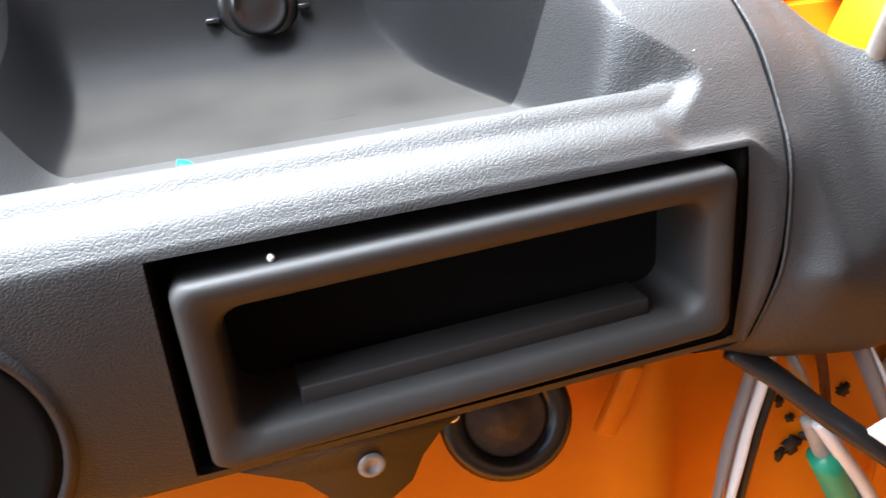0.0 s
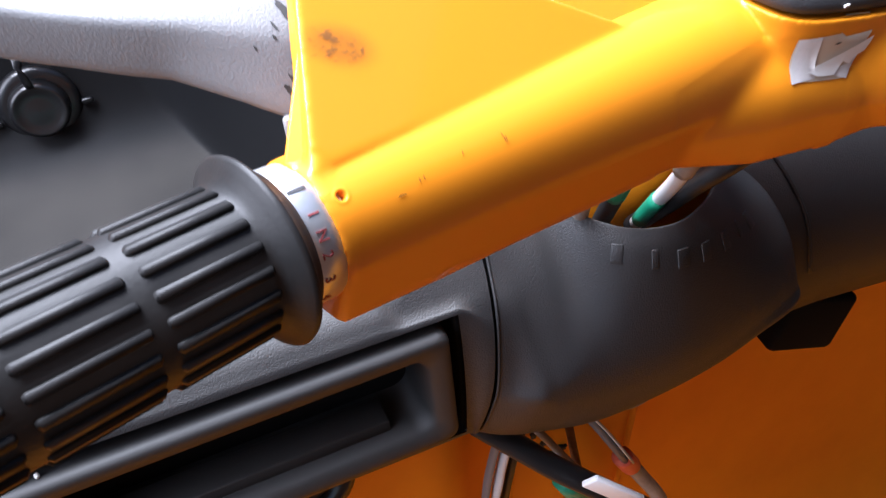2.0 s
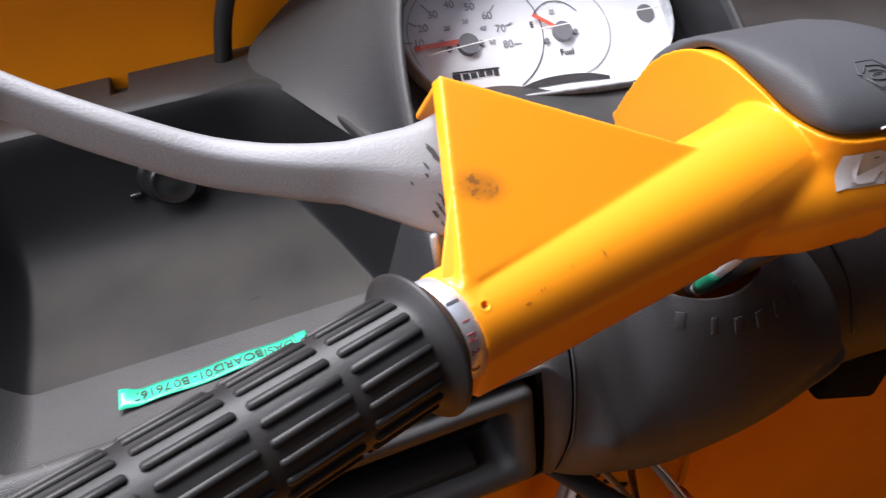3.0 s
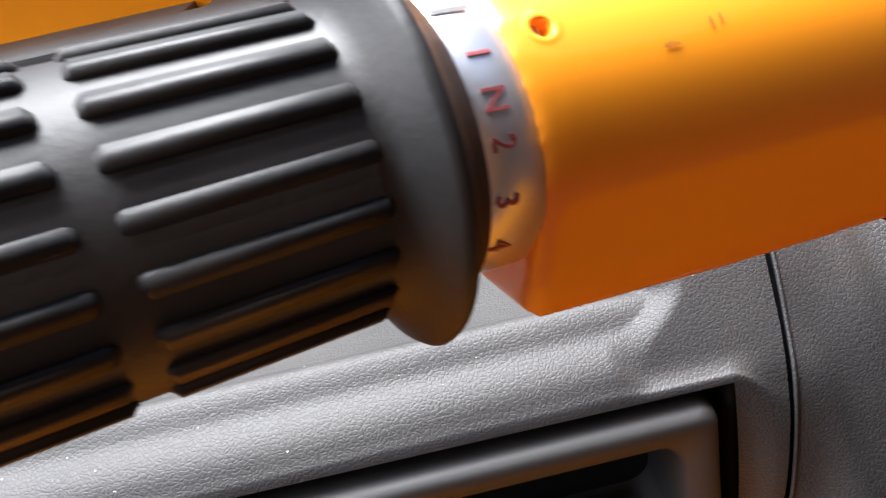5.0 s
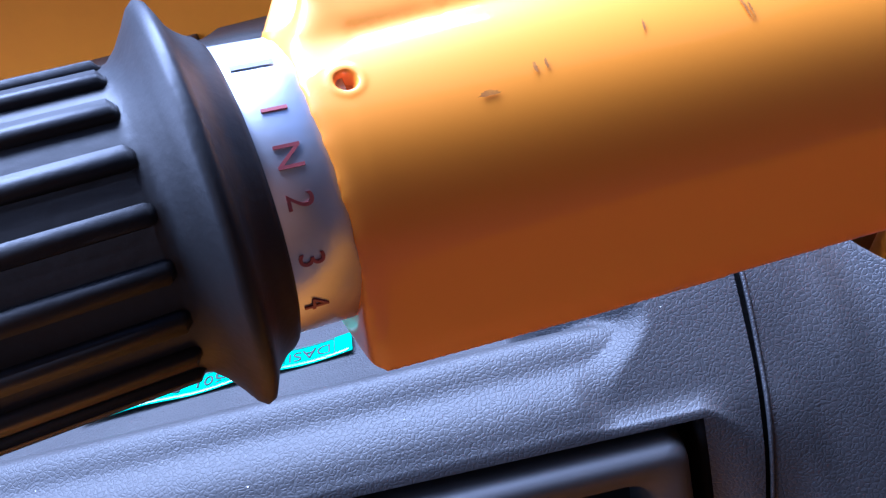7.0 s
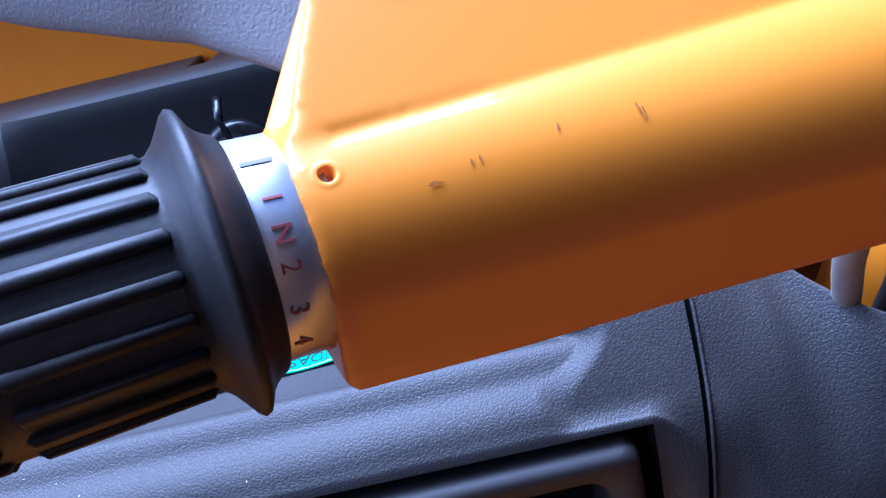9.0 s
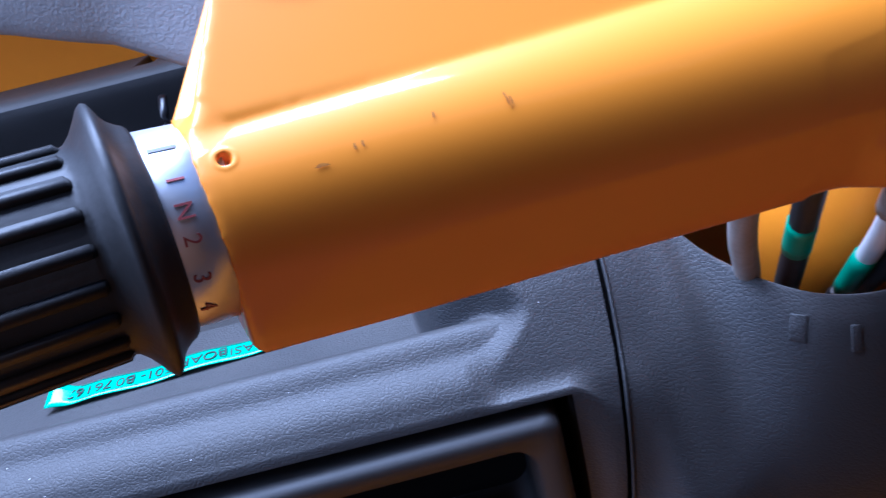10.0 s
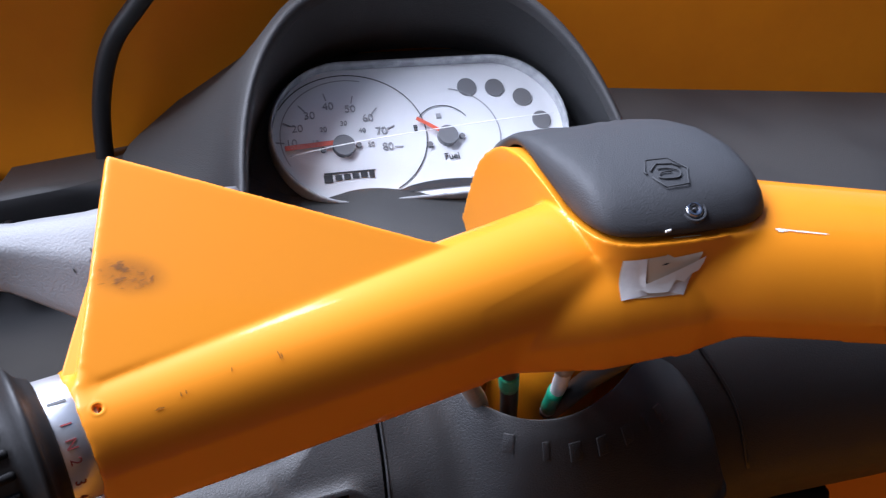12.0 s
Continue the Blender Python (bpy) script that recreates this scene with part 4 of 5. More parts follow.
for at, way, across, long, wide, seed in (((0.088, -0.0722, 0.160), (0.1, -0.2, 1), LWAY, 0.0032, 0.00022, 1), ((0.0886, -0.0722, 0.1595), (0.16, -0.2, 1), LWAY, 0.0022, 0.0002, 7), ((0.0755, -0.0755, 0.1615), (0.3, -0.2, 1), LWAY, 0.0014, 0.0002, 2), ((0.0625, -0.0805, 0.1615), (0.2, -0.2, 1), LWAY, 0.0011, 0.00025, 3), ((0.0638, -0.0802, 0.1615), (0.2, -0.2, 1), LWAY, 0.0011, 0.0002, 5), ((0.057, -0.0825, 0.1605), LWAY, UP, 0.0014, 0.00035, 4)):
    on_housing(hpart("scuff", blot(at, way, across, long, wide, seed), SCUFF, "", hs), 0.0002)

for at, long, wide, seed in (((0.2705, -0.0539, 0.1425), 0.0108, 0.00050, 31), ((0.2622, -0.0514, 0.1442), 0.0026, 0.0010, 32)):
    on_housing(hpart("scratch", blot(at, (0.0201, -0.0063, -0.0045), UP, long, wide, seed), PAPER, "pale scratch", hs), 0.00025)

ring = hpart("selector_ring", turned(L0 - LWAY * 0.0108, LWAY, [(0, 0.0150), (0.0003, 0.0162), (0.0006, 0.0165), (0.013, 0.0165)], 64), RINGMETAL, "steel selector ring with red gear marks")
for text, a in (("1", 46), ("N", 29), ("2", 14), ("3", -7), ("4", -28)):
    ca, sa = math.cos(radians(a)), math.sin(radians(a))
    out = SIDE * ca + UP * sa
    across = SIDE * -sa + UP * ca
    m = Matrix.Translation(L0 - LWAY * 0.0053 + out * 0.0166) @ Matrix((LWAY, across, out)).transposed().to_4x4() @ pose(0, 0, 0, 0, 0, -90)
    words(text, 0.0037, m, REDINK, "gear_mark", ring, bar_at, 0.0001)
hpart("index_line", loft([[L0 - LWAY * d + (SIDE * math.cos(radians(a)) + UP * math.sin(radians(a))) * 0.01668 for a in (66, 69)] for d in (0.0078, 0.0034)], closed=False), INK, "", ring)

GRIP0 = L0 - LWAY * 0.0132 - UP * 0.0004
GWAY = (LWAY + Vector((0, 0.04, 0.05))).normalized()
GSIDE, GUP, _ = axes(GWAY)


def grip_body():
    back = [(0.135, 0.0), (0.135, 0.013), (0.134, 0.0156), (0.1325, 0.0169), (0.0054, 0.0169), (0.0042, 0.0173), (0.0030, 0.0185), (0.0018, 0.0203), (0.0008, 0.0220), (0.0, 0.0227), (-0.0008, 0.0224), (-0.0014, 0.0212), (-0.0020, 0.0199), (-0.0027, 0.0191), (-0.0036, 0.0184), (-0.0046, 0.0179), (-0.0051, 0.0174), (-0.0053, 0.0168), (-0.0054, 0.0145)]
    return turned(GRIP0, -GWAY, back, 72)


grip = hpart("grip", grip_body(), RUBBER, "ribbed black rubber twist grip")
rib_mesh = None
for row in range(5):
    for k in range(20):
        a = radians(18 * k + 5)
        out = GSIDE * math.cos(a) + GUP * math.sin(a)
        m = Matrix.Translation(GRIP0 - GWAY * (0.0048 + 0.0258 * row + 0.0114) + out * 0.0172) @ Matrix((GWAY, out.cross(GWAY), out)).transposed().to_4x4()
        if rib_mesh is None:
            bm = bmesh.new()
            prof = [(-0.0114, 0.0006), (-0.0112, 0.0010), (-0.0106, 0.0012), (0.0106, 0.0012), (0.0112, 0.0010), (0.0114, 0.0006)]
            loft([[Vector((x, -w, -0.0012)), Vector((x, -w * 0.86, 0.0007 if abs(x) < 0.0112 else 0.0)), Vector((x, w * 0.86, 0.0007 if abs(x) < 0.0112 else 0.0)), Vector((x, w, -0.0012))] for x, w in prof], cap=(True, True), bm=bm)
            first = part("rib", bm, RUBBER, grip)
            rib_mesh = first.data
            ob = first
        else:
            ob = new("rib", rib_mesh)
            ob.parent = grip
        ob.matrix_basis = Matrix.Translation(-bar_at) @ m


# padded centre cover, with a pressed emblem and a screw
def pad():
    rings = []
    for k, b in ((0.96, -0.4), (0.984, -0.2), (0.994, -0.02), (0.994, 0.22), (0.978, 0.48), (0.952, 0.68), (0.92, 0.82), (0.86, 0.93), (0.78, 0.98), (0.6, 1.0), (0.4, 1.0), (0.2, 1.0)):
        ring = []
        for p in HUB_EDGE:
            k_ = k * (1 - 0.045 * ease(0.0, 0.05, p.y) - 0.07 * ease(-0.015, 0.030, p.y) * ease(0.215, 0.195, p.x))
            x, y = HUB.x + (p.x - HUB.x) * k_, HUB.y + (p.y - HUB.y) * k_
            z = p.z + (pad_top(x, y) - p.z) * b if b > 0 else p.z + 0.006 * b
            ring.append(Vector((x, y, z)))
        rings.append(ring)
    return loft(rings, cap=(False, True))


pad_ob = hpart("centre_pad", pad(), PAD, "black leatherette centre pad with a pressed emblem")


def emblem():
    """Two bent lines and an inner sign, pressed into a six-sided mark."""
    def at(u, v):
        x, y = 0.2265 + u * 0.0080, -0.0345 + v * 0.0080
        return Vector((x, y, pad_top(x, y) + 0.0001))
    bm = bmesh.new()
    for line in (((-0.95, -0.12), (-1.0, 0.05), (-0.5, 0.92), (0.55, 0.88), (1.0, 0.0), (0.55, -0.9), (-0.5, -0.92), (-0.85, -0.3)), ((-0.7, 0.1), (-0.2, 0.55), (0.5, 0.45), (0.75, 0.1)), ((0.2, -0.1), (-0.3, -0.1), (-0.5, -0.4), (0.3, -0.5), (0.55, -0.15), (0.2, 0.12), (-0.3, 0.2))):
        tube([at(u, v) for u, v in line], 0.0003, 6, 3 if len(line) == 7 else 1, bm)
    return bm


hpart("emblem", emblem(), PAD, "", pad_ob)
screw_m = Vector((0.2292, -0.0480, pad_top(0.2292, -0.048) - 0.0032))
screw_n = Vector((0.05, -0.62, 0.78)).normalized()
hpart("screw_seat", turned(screw_m, screw_n, [(-0.003, 0.0048), (0.0003, 0.0045), (0.0005, 0.0042), (0.0002, 0.0036)], 28, cap=(False, False)), PAD, "", pad_ob)
screw = hpart("screw", turned(screw_m, screw_n, [(-0.002, 0.0031), (0.0004, 0.0031), (0.0008, 0.0027), (0.0010, 0.0020), (0.0007, 0.0017), (0.0007, 0.0)], 28, cap=(False, False)), CHROME, "", pad_ob)
for a in (20, 110):
    hpart("slot", rbox(tuple(screw_m + screw_n * 0.0008), (0.0024, 0.0006, 0.0006), 0, (30, 0, a)), BLACK, "", screw)


# across the lever: a flat upper face, a soft ridge and a lower face turned down
LEVER_SECTION = [(-1.0, -0.1), (-0.97, 0.35), (-0.86, 0.72), (-0.62, 0.93), (-0.3, 1.0), (0.0, 0.99), (0.16, 0.94), (0.28, 0.80), (0.45, 0.48), (0.68, 0.02), (0.86, -0.36), (0.97, -0.66), (0.99, -0.84), (0.90, -0.97), (0.6, -1.0), (0.0, -1.0), (-0.6, -0.95), (-0.88, -0.7), (-0.98, -0.4)]

hpart("paper_scrap", rbox((0.2178, -0.0514, 0.1553), (0.0022, 0.0008, 0.0009), 0.0002, (10, 0, 6)), PAPER, "", pad_ob)


def lever():
    line = smooth_line([(0.085, -0.034, 0.172), (0.068, -0.036, 0.177), (0.050, -0.0365, 0.1815), (0.030, -0.031, 0.1855), (0.010, -0.025, 0.189), (-0.013, -0.015, 0.1943), (-0.035, -0.006, 0.2050), (-0.055, 0.002, 0.2165), (-0.069, 0.0075, 0.2262)], 6)
    half = [(0, 0.0255), (10, 0.0225), (15, 0.0150), (20, 0.0092), (26, 0.0070), (34, 0.0062), (42, 0.0056), (48, 0.0054)]
    rings = []
    for i, p in enumerate(line):
        s, u, w = axes(line[min(i + 1, len(line) - 1)] - line[max(i - 1, 0)])
        a = along(half, i)
        t = 0.0062
        n_ = (Vector((0, -0.55, 0.83)) - w * w.dot(Vector((0, -0.55, 0.83)))).normalized()
        s = n_.cross(w).normalized()
        rings.append([p + s * a * u_ + n_ * t * v_ for u_, v_ in LEVER_SECTION])
    bm = loft(rings, cap=(True, True))
    # one prong of the fork at its root, turned down towards the pivot
    prong = smooth_line([(0.0560, -0.0410, 0.1770), (0.0510, -0.0445, 0.1745), (0.0480, -0.0462, 0.1695), (0.0475, -0.0475, 0.1630), (0.0490, -0.0475, 0.1560)], 5)
    loft([[p + Vector((0.9, -0.3, 0.1)) * (0.0062 - 0.0016 * ease(0, 10, i)) * math.cos(2 * math.pi * j / 16) + Vector((0.2, -0.7, 0.25)) * 0.0042 * math.sin(2 * math.pi * j / 16) for j in range(16)] for i, p in enumerate(prong)], cap=(True, True), bm=bm)
    bmesh.ops.create_uvsphere(bm, u_segments=24, v_segments=14, radius=0.0098, matrix=Matrix.Translation((-0.071, 0.008, 0.2277)))
    return bm


lev = hpart("clutch_lever", lever(), ALLOY, "grey cast metal lever with a ball end")
hpart("lever_joint", turned((0.0430, -0.0510, 0.1560), (0.0, 0.1, 0.99), [(0, 0.0014), (0.012, 0.0014), (0.0128, 0.0009)], 16), WASHER, "", lev)

for at, long, wide, seed in (((0.0500, -0.0385, 0.1905), 0.0062, 0.0011, 21), ((0.0462, -0.0405, 0.1880), 0.0018, 0.0004, 22), ((0.0452, -0.0430, 0.1860), 0.0009, 0.0004, 25), ((0.0478, -0.0500, 0.1790), 0.0042, 0.0007, 23), ((0.0462, -0.0505, 0.1770), 0.0030, 0.0005, 24), ((0.0440, -0.0515, 0.1760), 0.0016, 0.0007, 26), ((0.0455, -0.0540, 0.1735), 0.0022, 0.0003, 27), ((0.0395, -0.0450, 0.1850), 0.0008, 0.0004, 28)):
    scratch = hpart("scratch", blot(at, (0.3, -0.6, -0.7), (1, 0, 0.1), long, wide, seed, 18), SCRATCH, "", lev)
    md = scratch.modifiers.new("lie_on", "SHRINKWRAP")
    md.target, md.offset, md.wrap_method, md.wrap_mode = lev, 0.0002, "NEAREST_SURFACEPOINT", "ABOVE_SURFACE"

# ---- things on the handlebar ----
sticker = thing("torn_sticker", "milky white sticker with torn paper on the yellow housing", "sticker", (0.217, -0.05, 0.138))
st_at = Vector((0.217, -0.05, 0.138))
sticker.matrix_basis = BAR_TURN @ Matrix.Translation(st_at)
ST = [Vector((0.2026, -0.0490, 0.1478)), Vector((0.2316, -0.0490, 0.1468)), Vector((0.2231, -0.0490, 0.1283)), Vector((0.1996, -0.0490, 0.1318))]


def sheet(points, lift, wave, n=8):
    a, b, c, d = points
    rows = []
    for i in range(n + 1):
        row = []
        for j in range(n + 1):
            u, v = i / n, j / n
            p = (a * (1 - u) + b * u) * (1 - v) + (d * (1 - u) + c * u) * v
            row.append(p + Vector((0, -lift - wave * math.sin(5 * u + 3 * v) ** 2, 0)))
        rows.append(row)
    return loft(rows, closed=False)


def spart(name, bm, mat, label=""):
    bmesh.ops.translate(bm, vec=-st_at, verts=bm.verts)
    return part(name, bm, mat, sticker, label)


on_housing(spart("film", sheet(ST, 0.0, 0.0), FILM), 0.0003)


def torn(pts, y):
    """A flat torn piece with that outline, set a little in from the film's corner."""
    bm = bmesh.new()
    bm.faces.new([bm.verts.new((x - 0.0014, y, z + 0.0038)) for x, z in pts])
    bmesh.ops.triangulate(bm, faces=bm.faces[:])
    bmesh.ops.subdivide_edges(bm, edges=bm.edges[:], cuts=2, use_grid_fill=True)
    return bm


on_housing(spart("milky_patch", torn([(0.204, 0.144), (0.2117, 0.1438), (0.2115, 0.1333), (0.2106, 0.1317), (0.2065, 0.1313), (0.211, 0.1279), (0.201, 0.128)], -0.0497), MILKY), 0.0005)
on_housing(spart("milky_patch", torn([(0.2208, 0.1301), (0.2251, 0.1309), (0.2263, 0.1348), (0.2278, 0.1335), (0.2288, 0.1337), (0.2245, 0.1245), (0.2223, 0.1255), (0.2191, 0.1272)], -0.0497), MILKY), 0.0005)
on_housing(spart("torn_paper", torn([(0.2111, 0.1334), (0.2165, 0.1349), (0.2229, 0.1366), (0.2329, 0.1393), (0.2322, 0.1367), (0.2306, 0.1342), (0.2278, 0.1335), (0.2263, 0.1348), (0.2251, 0.1309), (0.2221, 0.1326), (0.2201, 0.1326), (0.2208, 0.1301), (0.2187, 0.1278), (0.2146, 0.1284), (0.2114, 0.129), (0.2092, 0.1311), (0.2065, 0.1313), (0.2106, 0.1317)], -0.0505), PAPER), 0.0010)
on_housing(spart("ink_mark", blot((0.2168, -0.049, 0.1440), (1, 0, 0.1), (0, 0, 1), 0.0016, 0.0004, 9), INK), 0.0007)

# ---- things on the tray ----
socket = thing("power_socket", "black round power socket cap on the tray wall", "socket", (-0.04, 0.196, 0.078))
so_at = Vector((-0.04, 0.196, 0.078))


def sopart(name, bm, mat, parent=None):
    bmesh.ops.translate(bm, vec=-so_at, verts=bm.verts)
    return part(name, bm, mat, parent or socket)


sopart("flange", turned((-0.04, 0.199, 0.078), (0, -1, 0.1), [(0, 0.020), (0.004, 0.0195), (0.0055, 0.0175), (0.006, 0.0155)], 40), GLOSSBLACK)
sopart("cap", turned((-0.04, 0.194, 0.0785), (0, -1, 0.1), [(0, 0.0145), (0.007, 0.014), (0.009, 0.0125), (0.0092, 0.0115), (0.0082, 0.0105), (0.0086, 0.006), (0.009, 0.0)], 40, cap=(True, False)), GLOSSBLACK)
sopart("strap", tube([(-0.04, 0.186, 0.092), (-0.041, 0.184, 0.104), (-0.041, 0.192, 0.112)], 0.0022, 8, 4, flat=0.5), GLOSSBLACK)
sopart("tab", rbox((-0.0625, 0.193, 0.074), (0.007, 0.003, 0.003), 0.001), GLOSSBLACK)
sopart("tab", rbox((-0.018, 0.193, 0.076), (0.006, 0.003, 0.003), 0.001), GLOSSBLACK)

label_at = Vector((-0.04, 0.066, 0.0435))
tag = thing("part_label", "loose green printed part label lying in the tray", "label", tuple(label_at))
LABEL_L, LABEL_R = Vector((-0.0895, 0.0605, 0.0374)), Vector((0.0045, 0.0665, 0.0371))
LX = (LABEL_R - LABEL_L).normalized()
LY = Vector((0, 0, 1)).cross(LX)
LEN = (LABEL_R - LABEL_L).length


def label_z(u):
    return 0.0007 + 0.0012 * math.sin(u * 7.5) ** 2 + 0.0022 * ease(0.12, 0.0, u)


def label_strip():
    rows = []
    for i in range(49):
        u = i / 48
        row = []
        for v in np.linspace(0, 1, 5):
            curl = 0.0034 * ease(0.14, 0.0, u) * v
            row.append(LABEL_L + LX * (u * LEN + curl * 0.6) + LY * (v * 0.0108 - curl * 0.2) + Vector((0, 0, label_z(u) + curl)))
        rows.append(row)
    return loft(rows, closed=False)


bm = label_strip()
bmesh.ops.translate(bm, vec=-label_at, verts=bm.verts)
strip = part("strip", bm, GREEN, tag)
md = strip.modifiers.new("thickness", "SOLIDIFY")
md.thickness = 0.00025


def label_words(text, u, size):
    m = Matrix((-LX, -LY, Vector((0, 0, 1)))).transposed().to_4x4()
    p = LABEL_L + LX * u * LEN + LY * 0.0058 + Vector((0, 0, label_z(u) + 0.0005))
    words(text, size, Matrix.Translation(p) @ m, INK, "print", strip, label_at, 0.0001)


for text, u in (("DASH", 0.82), ("BOARD", 0.62), ("501", 0.46), ("-", 0.39), ("B0", 0.32), ("76162", 0.17)):
    label_words(text, u, 0.0074)
for v in (0.0014, 0.0100):
    bm = loft([[LABEL_L + LX * u * LEN + LY * (v + d) + Vector((0, 0, label_z(u) + 0.0004)) for d in (0, 0.0004)] for u in np.linspace(0.05, 0.93, 30)], closed=False)
    bmesh.ops.translate(bm, vec=-label_at, verts=bm.verts)
    part("print_line", bm, INK, strip)
bm = loft([[LABEL_L + LX * (0.93 * LEN + d) + LY * v + Vector((0, 0, label_z(0.93) + 0.0004)) for d in (0, 0.0004)] for v in (0.0014, 0.0104)], closed=False)
bmesh.ops.translate(bm, vec=-label_at, verts=bm.verts)
part("print_line", bm, INK, strip)

# ---- cables and fittings ----
GROUPS = {"wire_sleeve": "cables beside the steering column", "loom_cable": "cables below the dashboard", "brake_rod": "rods beside the leg shield", "bracket_bar": "bars below the dashboard"}


def cable(name, label, points, radius, mat, extra=(), category="cable", flat=1.0):
    at = Vector(points[0])
    top = thing(name, label, category, tuple(at), GROUPS.get(name, ""))
    bm = tube(points, radius, 12, 6, flat=flat)
    bmesh.ops.translate(bm, vec=-at, verts=bm.verts)
    sheath = part("sheath", bm, mat, top)
    for n_, pts, r, m_ in extra:
        bm = tube(pts, r, 12, 4, flat=flat)
        bmesh.ops.translate(bm, vec=-at, verts=bm.verts)
        part(n_, bm, m_, top)
    return top


column = thing("steering_column", "yellow steering column tube below the handlebar", "steering column", (0.215, 0.02, 0.0))
bm = turned((0.216, 0.026, 0.106), (0.02, 0.5, -1.0), [(0, 0.029), (0.08, 0.029), (0.3, 0.029), (0.6, 0.029)], 40)
bmesh.ops.translate(bm, vec=-Vector((0.215, 0.02, 0.0)), verts=bm.verts)
part("tube", bm, PAINT, column)
bm = loft([[Vector(p) + Vector((0, 0, d)) for p in ((0.160, 0.066, 0.068), (0.180, 0.072, 0.050), (0.206, 0.075, 0.044), (0.240, 0.10, 0.060), (0.215, 0.12, 0.070))] for d in (0, -0.003)], cap=(True, True))
bmesh.ops.translate(bm, vec=-Vector((0.215, 0.02, 0.0)), verts=bm.verts)
part("gusset", bm, PAINT, column, "", False)
cable("wire_sleeve", "white wire sleeve with a green end below the handlebar", [(0.193, -0.022, 0.108), (0.195, -0.014, 0.090), (0.1975, -0.004, 0.073), (0.200, 0.010, 0.0525), (0.2, 0.022, 0.033)], 0.0034, WHITE, (("green_end", [(0.1992, 0.0075, 0.0562), (0.2, 0.020, 0.036)], 0.0038, GREENPL), ("grey_boot", [(0.1945, -0.016, 0.094), (0.1962, -0.009, 0.0815)], 0.0046, PALE)))
cable("wire_sleeve", "broad black cable beside the steering column", [(0.245, -0.022, 0.100), (0.232, -0.014, 0.088), (0.2195, -0.006, 0.074), (0.2120, 0.002, 0.062), (0.2075, 0.010, 0.050), (0.205, 0.03, 0.025)], 0.0062, BLACK, flat=0.75)
cable("wire_sleeve", "black cable with a green band beside the column", [(0.172, -0.014, 0.105), (0.1755, 0.0, 0.080), (0.1805, 0.018, 0.050), (0.183, 0.03, 0.028)], 0.0042, BLACK, (("green_band", [(0.1757, 0.001, 0.0785), (0.1780, 0.0095, 0.064)], 0.0045, GREENPL),))
cable("wire_sleeve", "pale grey cable beside the steering column", [(0.154, -0.010, 0.098), (0.158, 0.002, 0.077), (0.166, 0.018, 0.052), (0.17, 0.03, 0.03)], 0.0042, PALE)
cable("panel_cable", "black cable rising along the yellow bodywork", [(0.0045, 0.2500, 0.1040), (0.0128, 0.2430, 0.1435), (0.0236, 0.2330, 0.1728), (0.0354, 0.2244, 0.1923), (0.0524, 0.2142, 0.2091), (0.0792, 0.1965, 0.2355)], 0.0054, BLACK)

strap = cable("harness_strap", "flat black harness strap with a white tag", [(0.112, 0.018, -0.058), (0.126, 0.006, -0.069), (0.145, -0.006, -0.087), (0.165, -0.016, -0.104), (0.2, -0.03, -0.135)], 0.0078, BLACK, (), flat=0.55)
bm = rbox((0.1665, -0.0265, -0.0935), (0.033, 0.0035, 0.0115), 0.001, (12, 39, -22))
bmesh.ops.translate(bm, vec=-strap.location, verts=bm.verts)
part("white_tag", bm, TAGWHITE, strap)
cable("loom_cable", "pale grey cable with a green plug below the dashboard", [(0.150, 0.010, -0.100), (0.159, 0.007, -0.122), (0.174, 0.005, -0.152), (0.186, 0.002, -0.20), (0.19, 0.0, -0.26)], 0.0038, PALE, (("green_plug", [(0.1575, 0.0065, -0.1195), (0.176, 0.0045, -0.157)], 0.0072, GREENPL),))
cable("loom_cable", "thin white cable below the dashboard", [(0.150, 0.004, -0.098), (0.158, 0.001, -0.111), (0.185, 0.0, -0.153), (0.203, 0.0, -0.205)], 0.0034, WHITE)
cable("loom_cable", "pale cable with a red plug below the dashboard", [(0.1935, 0.003, -0.118), (0.207, 0.003, -0.143), (0.225, 0.0, -0.18), (0.236, -0.004, -0.23)], 0.0046, PALE, (("red_plug", [(0.1925, 0.003, -0.1165), (0.2, 0.003, -0.130)], 0.0060, RED),))
cable("loom_cable", "rusty brown wire hanging below the dashboard", [(0.162, 0.024, -0.066), (0.168, 0.022, -0.092), (0.173, 0.02, -0.125), (0.183, 0.018, -0.18)], 0.0024, RUST)
grommet = thing("cable_grommet", "pale ring-shaped cable grommet with a rusty brown centre", "grommet", (0.214, 0.022, -0.0965))
part("ring", tube([(0.0118 * math.cos(2 * math.pi * k / 16), -0.002 * math.sin(2 * math.pi * k / 16), 0.0095 * math.sin(2 * math.pi * k / 16)) for k in range(17)], 0.0021, 10, 3), PALE, grommet)
part("centre", turned((0, 0.003, 0), (0, -1, 0.1), [(0, 0.0098), (0.0012, 0.0096), (0.0016, 0.006), (0.0006, 0.0)], 24, cap=(True, False)), RUST, grommet)
cable("bracket_bar", "pinkish grey flat metal bar below the dashboard", [(0.133, 0.014, -0.052), (0.138, 0.012, -0.065), (0.150, 0.012, -0.088), (0.167, 0.012, -0.121), (0.176, 0.012, -0.136), (0.195, 0.012, -0.17)], 0.0050, PALE, category="bar", flat=0.4)
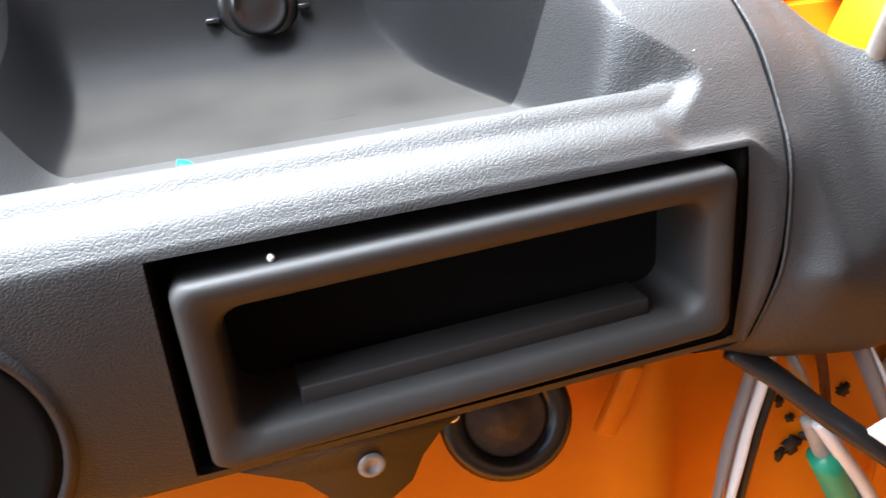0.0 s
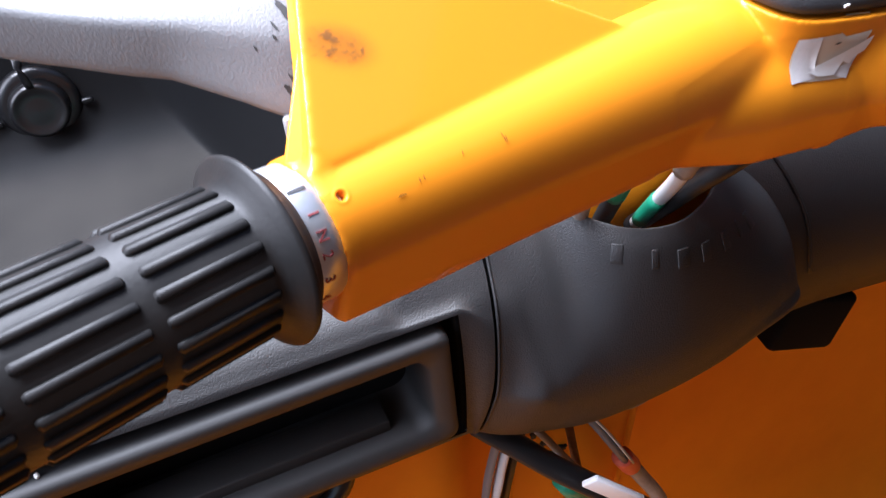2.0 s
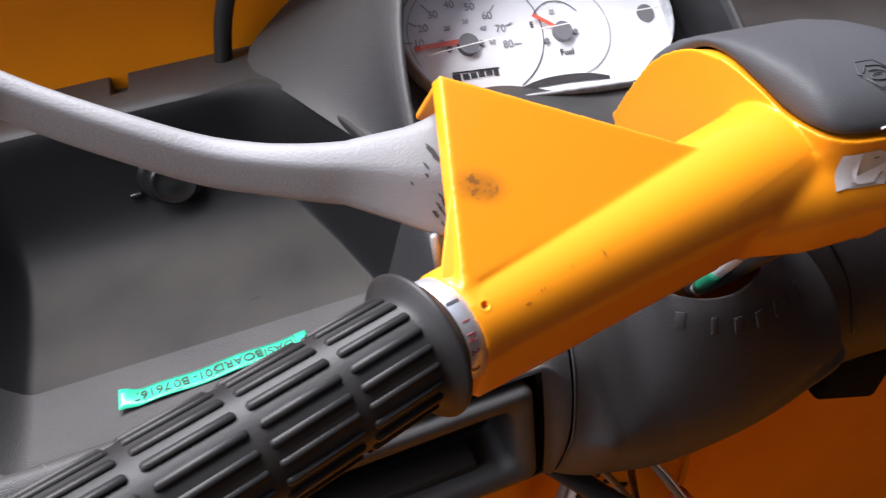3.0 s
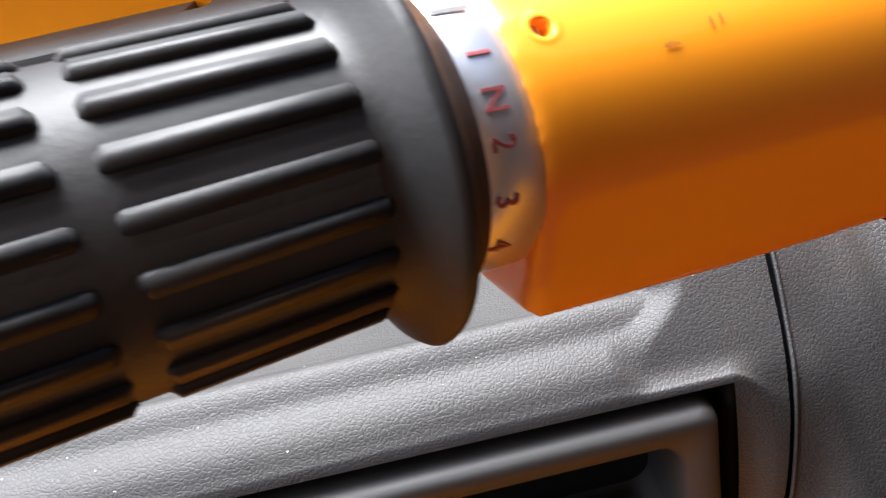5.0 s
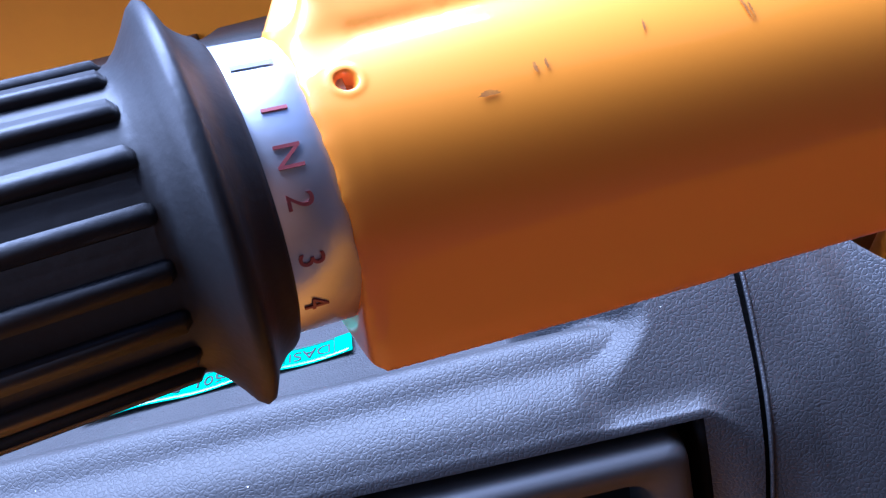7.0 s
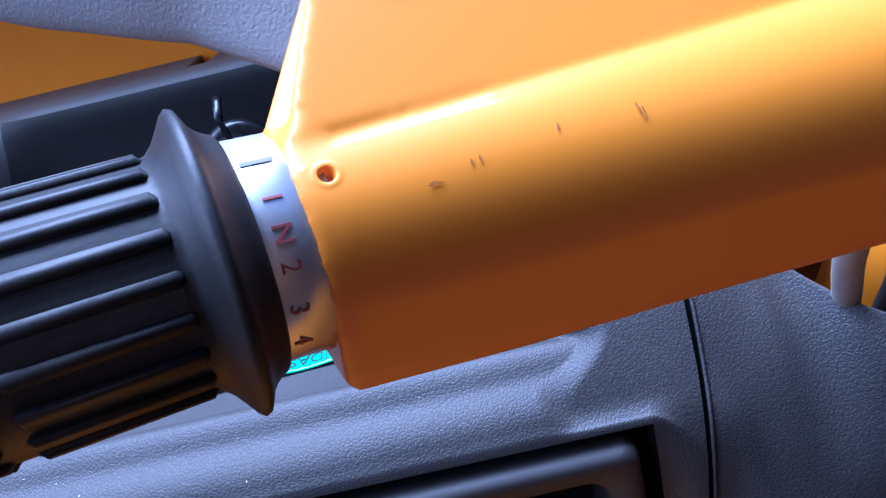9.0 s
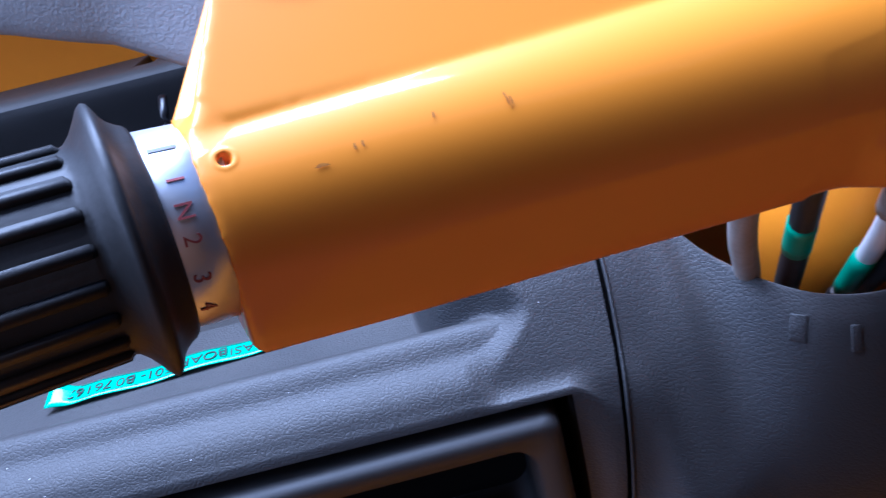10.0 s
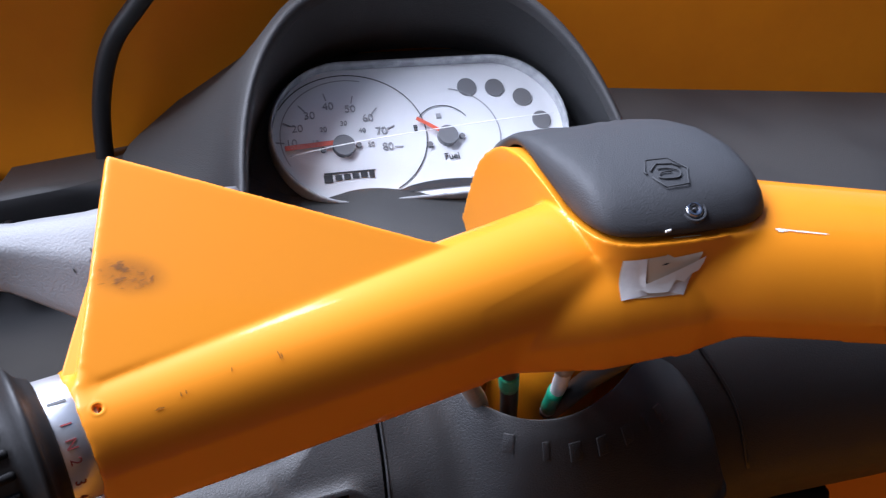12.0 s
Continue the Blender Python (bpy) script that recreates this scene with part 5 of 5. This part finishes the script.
cable("bracket_bar", "grey flat metal bar with a pale edge below the dashboard", [(0.160, 0.006, -0.050), (0.164, 0.004, -0.060), (0.1685, 0.004, -0.069), (0.178, 0.004, -0.087), (0.1935, 0.003, -0.118)], 0.0056, GREYPL, (("pale_edge", [(0.1655, 0.0005, -0.058), (0.1705, -0.0010, -0.068), (0.1810, -0.0010, -0.087), (0.1965, -0.0020, -0.118)], 0.0018, WHITE),), category="bar", flat=0.45)
cable("brake_rod", "pale painted metal rod beside the leg shield", [(0.1345, 0.021, -0.066), (0.1319, 0.02, -0.081), (0.1257, 0.02, -0.109), (0.1205, 0.02, -0.143), (0.113, 0.024, -0.23), (0.105, 0.03, -0.36)], 0.0040, WHITE, category="rod", flat=0.5)
cable("brake_rod", "grey rod beside the leg shield", [(0.1285, 0.022, -0.068), (0.1262, 0.022, -0.082), (0.1200, 0.022, -0.109), (0.1150, 0.022, -0.143), (0.107, 0.026, -0.23), (0.099, 0.032, -0.36)], 0.0032, GREYPL, category="rod", flat=0.6)
cable("brake_rod", "dark rod beside the leg shield", [(0.1415, 0.025, -0.080), (0.1380, 0.024, -0.095), (0.1330, 0.023, -0.112), (0.1285, 0.023, -0.143), (0.121, 0.026, -0.23), (0.113, 0.032, -0.36)], 0.0042, BLACK, category="rod", flat=0.6)

horn = thing("horn", "round black horn below the dashboard", "horn", (0.025, 0.056, -0.0905))
for n_, prof, m_ in (("shell", [(-0.022, 0.020), (-0.006, 0.0275), (0.0, 0.0295), (0.006, 0.0295), (0.009, 0.0265), (0.009, 0.021), (0.0055, 0.0185)], GLOSSBLACK), ("diaphragm", [(0.004, 0.0205), (0.006, 0.0165), (0.0055, 0.011), (0.008, 0.009), (0.0085, 0.0)], HORNBROWN)):
    bm = turned((0, 0, 0), (-0.25, -1, 0.35), prof, 40, cap=(True, False))
    part(n_, bm, m_, horn)
part("screw", turned((-0.0275, -0.012, 0.016), (-0.2, -1, 0.3), [(0, 0.0034), (0.0024, 0.0034), (0.0032, 0.0024)], 18), CHROME, horn)
flap = tagged(part("pressed_flap", rbox((0.0895, 0.068, -0.110), (0.0115, 0.006, 0.040), 0.0016, (0, 24, 0)), PAINT), "pressed yellow metal flap on the leg shield", "bracket")


def scar(x, y, z, r, seed):
    rnd = random.Random(seed)
    bm = bmesh.new()
    pts = []
    for k in range(22):
        a = 2 * math.pi * k / 22
        rr = r * (0.45 + 0.75 * rnd.random())
        pts.append(Vector((x + rr * math.cos(a), y - 0.002, z + rr * math.sin(a))))
    bm.faces.new([bm.verts.new(p) for p in pts])
    out = bmesh.ops.extrude_face_region(bm, geom=bm.faces[:])
    bmesh.ops.translate(bm, vec=(0, 0.003, 0), verts=[v for v in out["geom"] if isinstance(v, bmesh.types.BMVert)])
    return bm


backplate = tagged(part("mounting_plate", rbox((0.2165, 0.055, -0.140), (0.004, 0.055, 0.15), 0.0015, (0, 5, 0), bm=rbox((0.179, 0.032, -0.135), (0.080, 0.004, 0.15), 0.0015, (0, 5, 0))), PAINT), "yellow mounting plate behind the cables", "plate")
for k, (x, z, r) in enumerate(((0.161, -0.132, 0.0055), (0.169, -0.128, 0.0042), (0.155, -0.136, 0.0036), (0.188, -0.108, 0.0042), (0.151, -0.104, 0.003), (0.158, -0.116, 0.0025))):
    part("paint_loss", scar(x, 0.0305, z, r, k), SCRATCH, backplate)
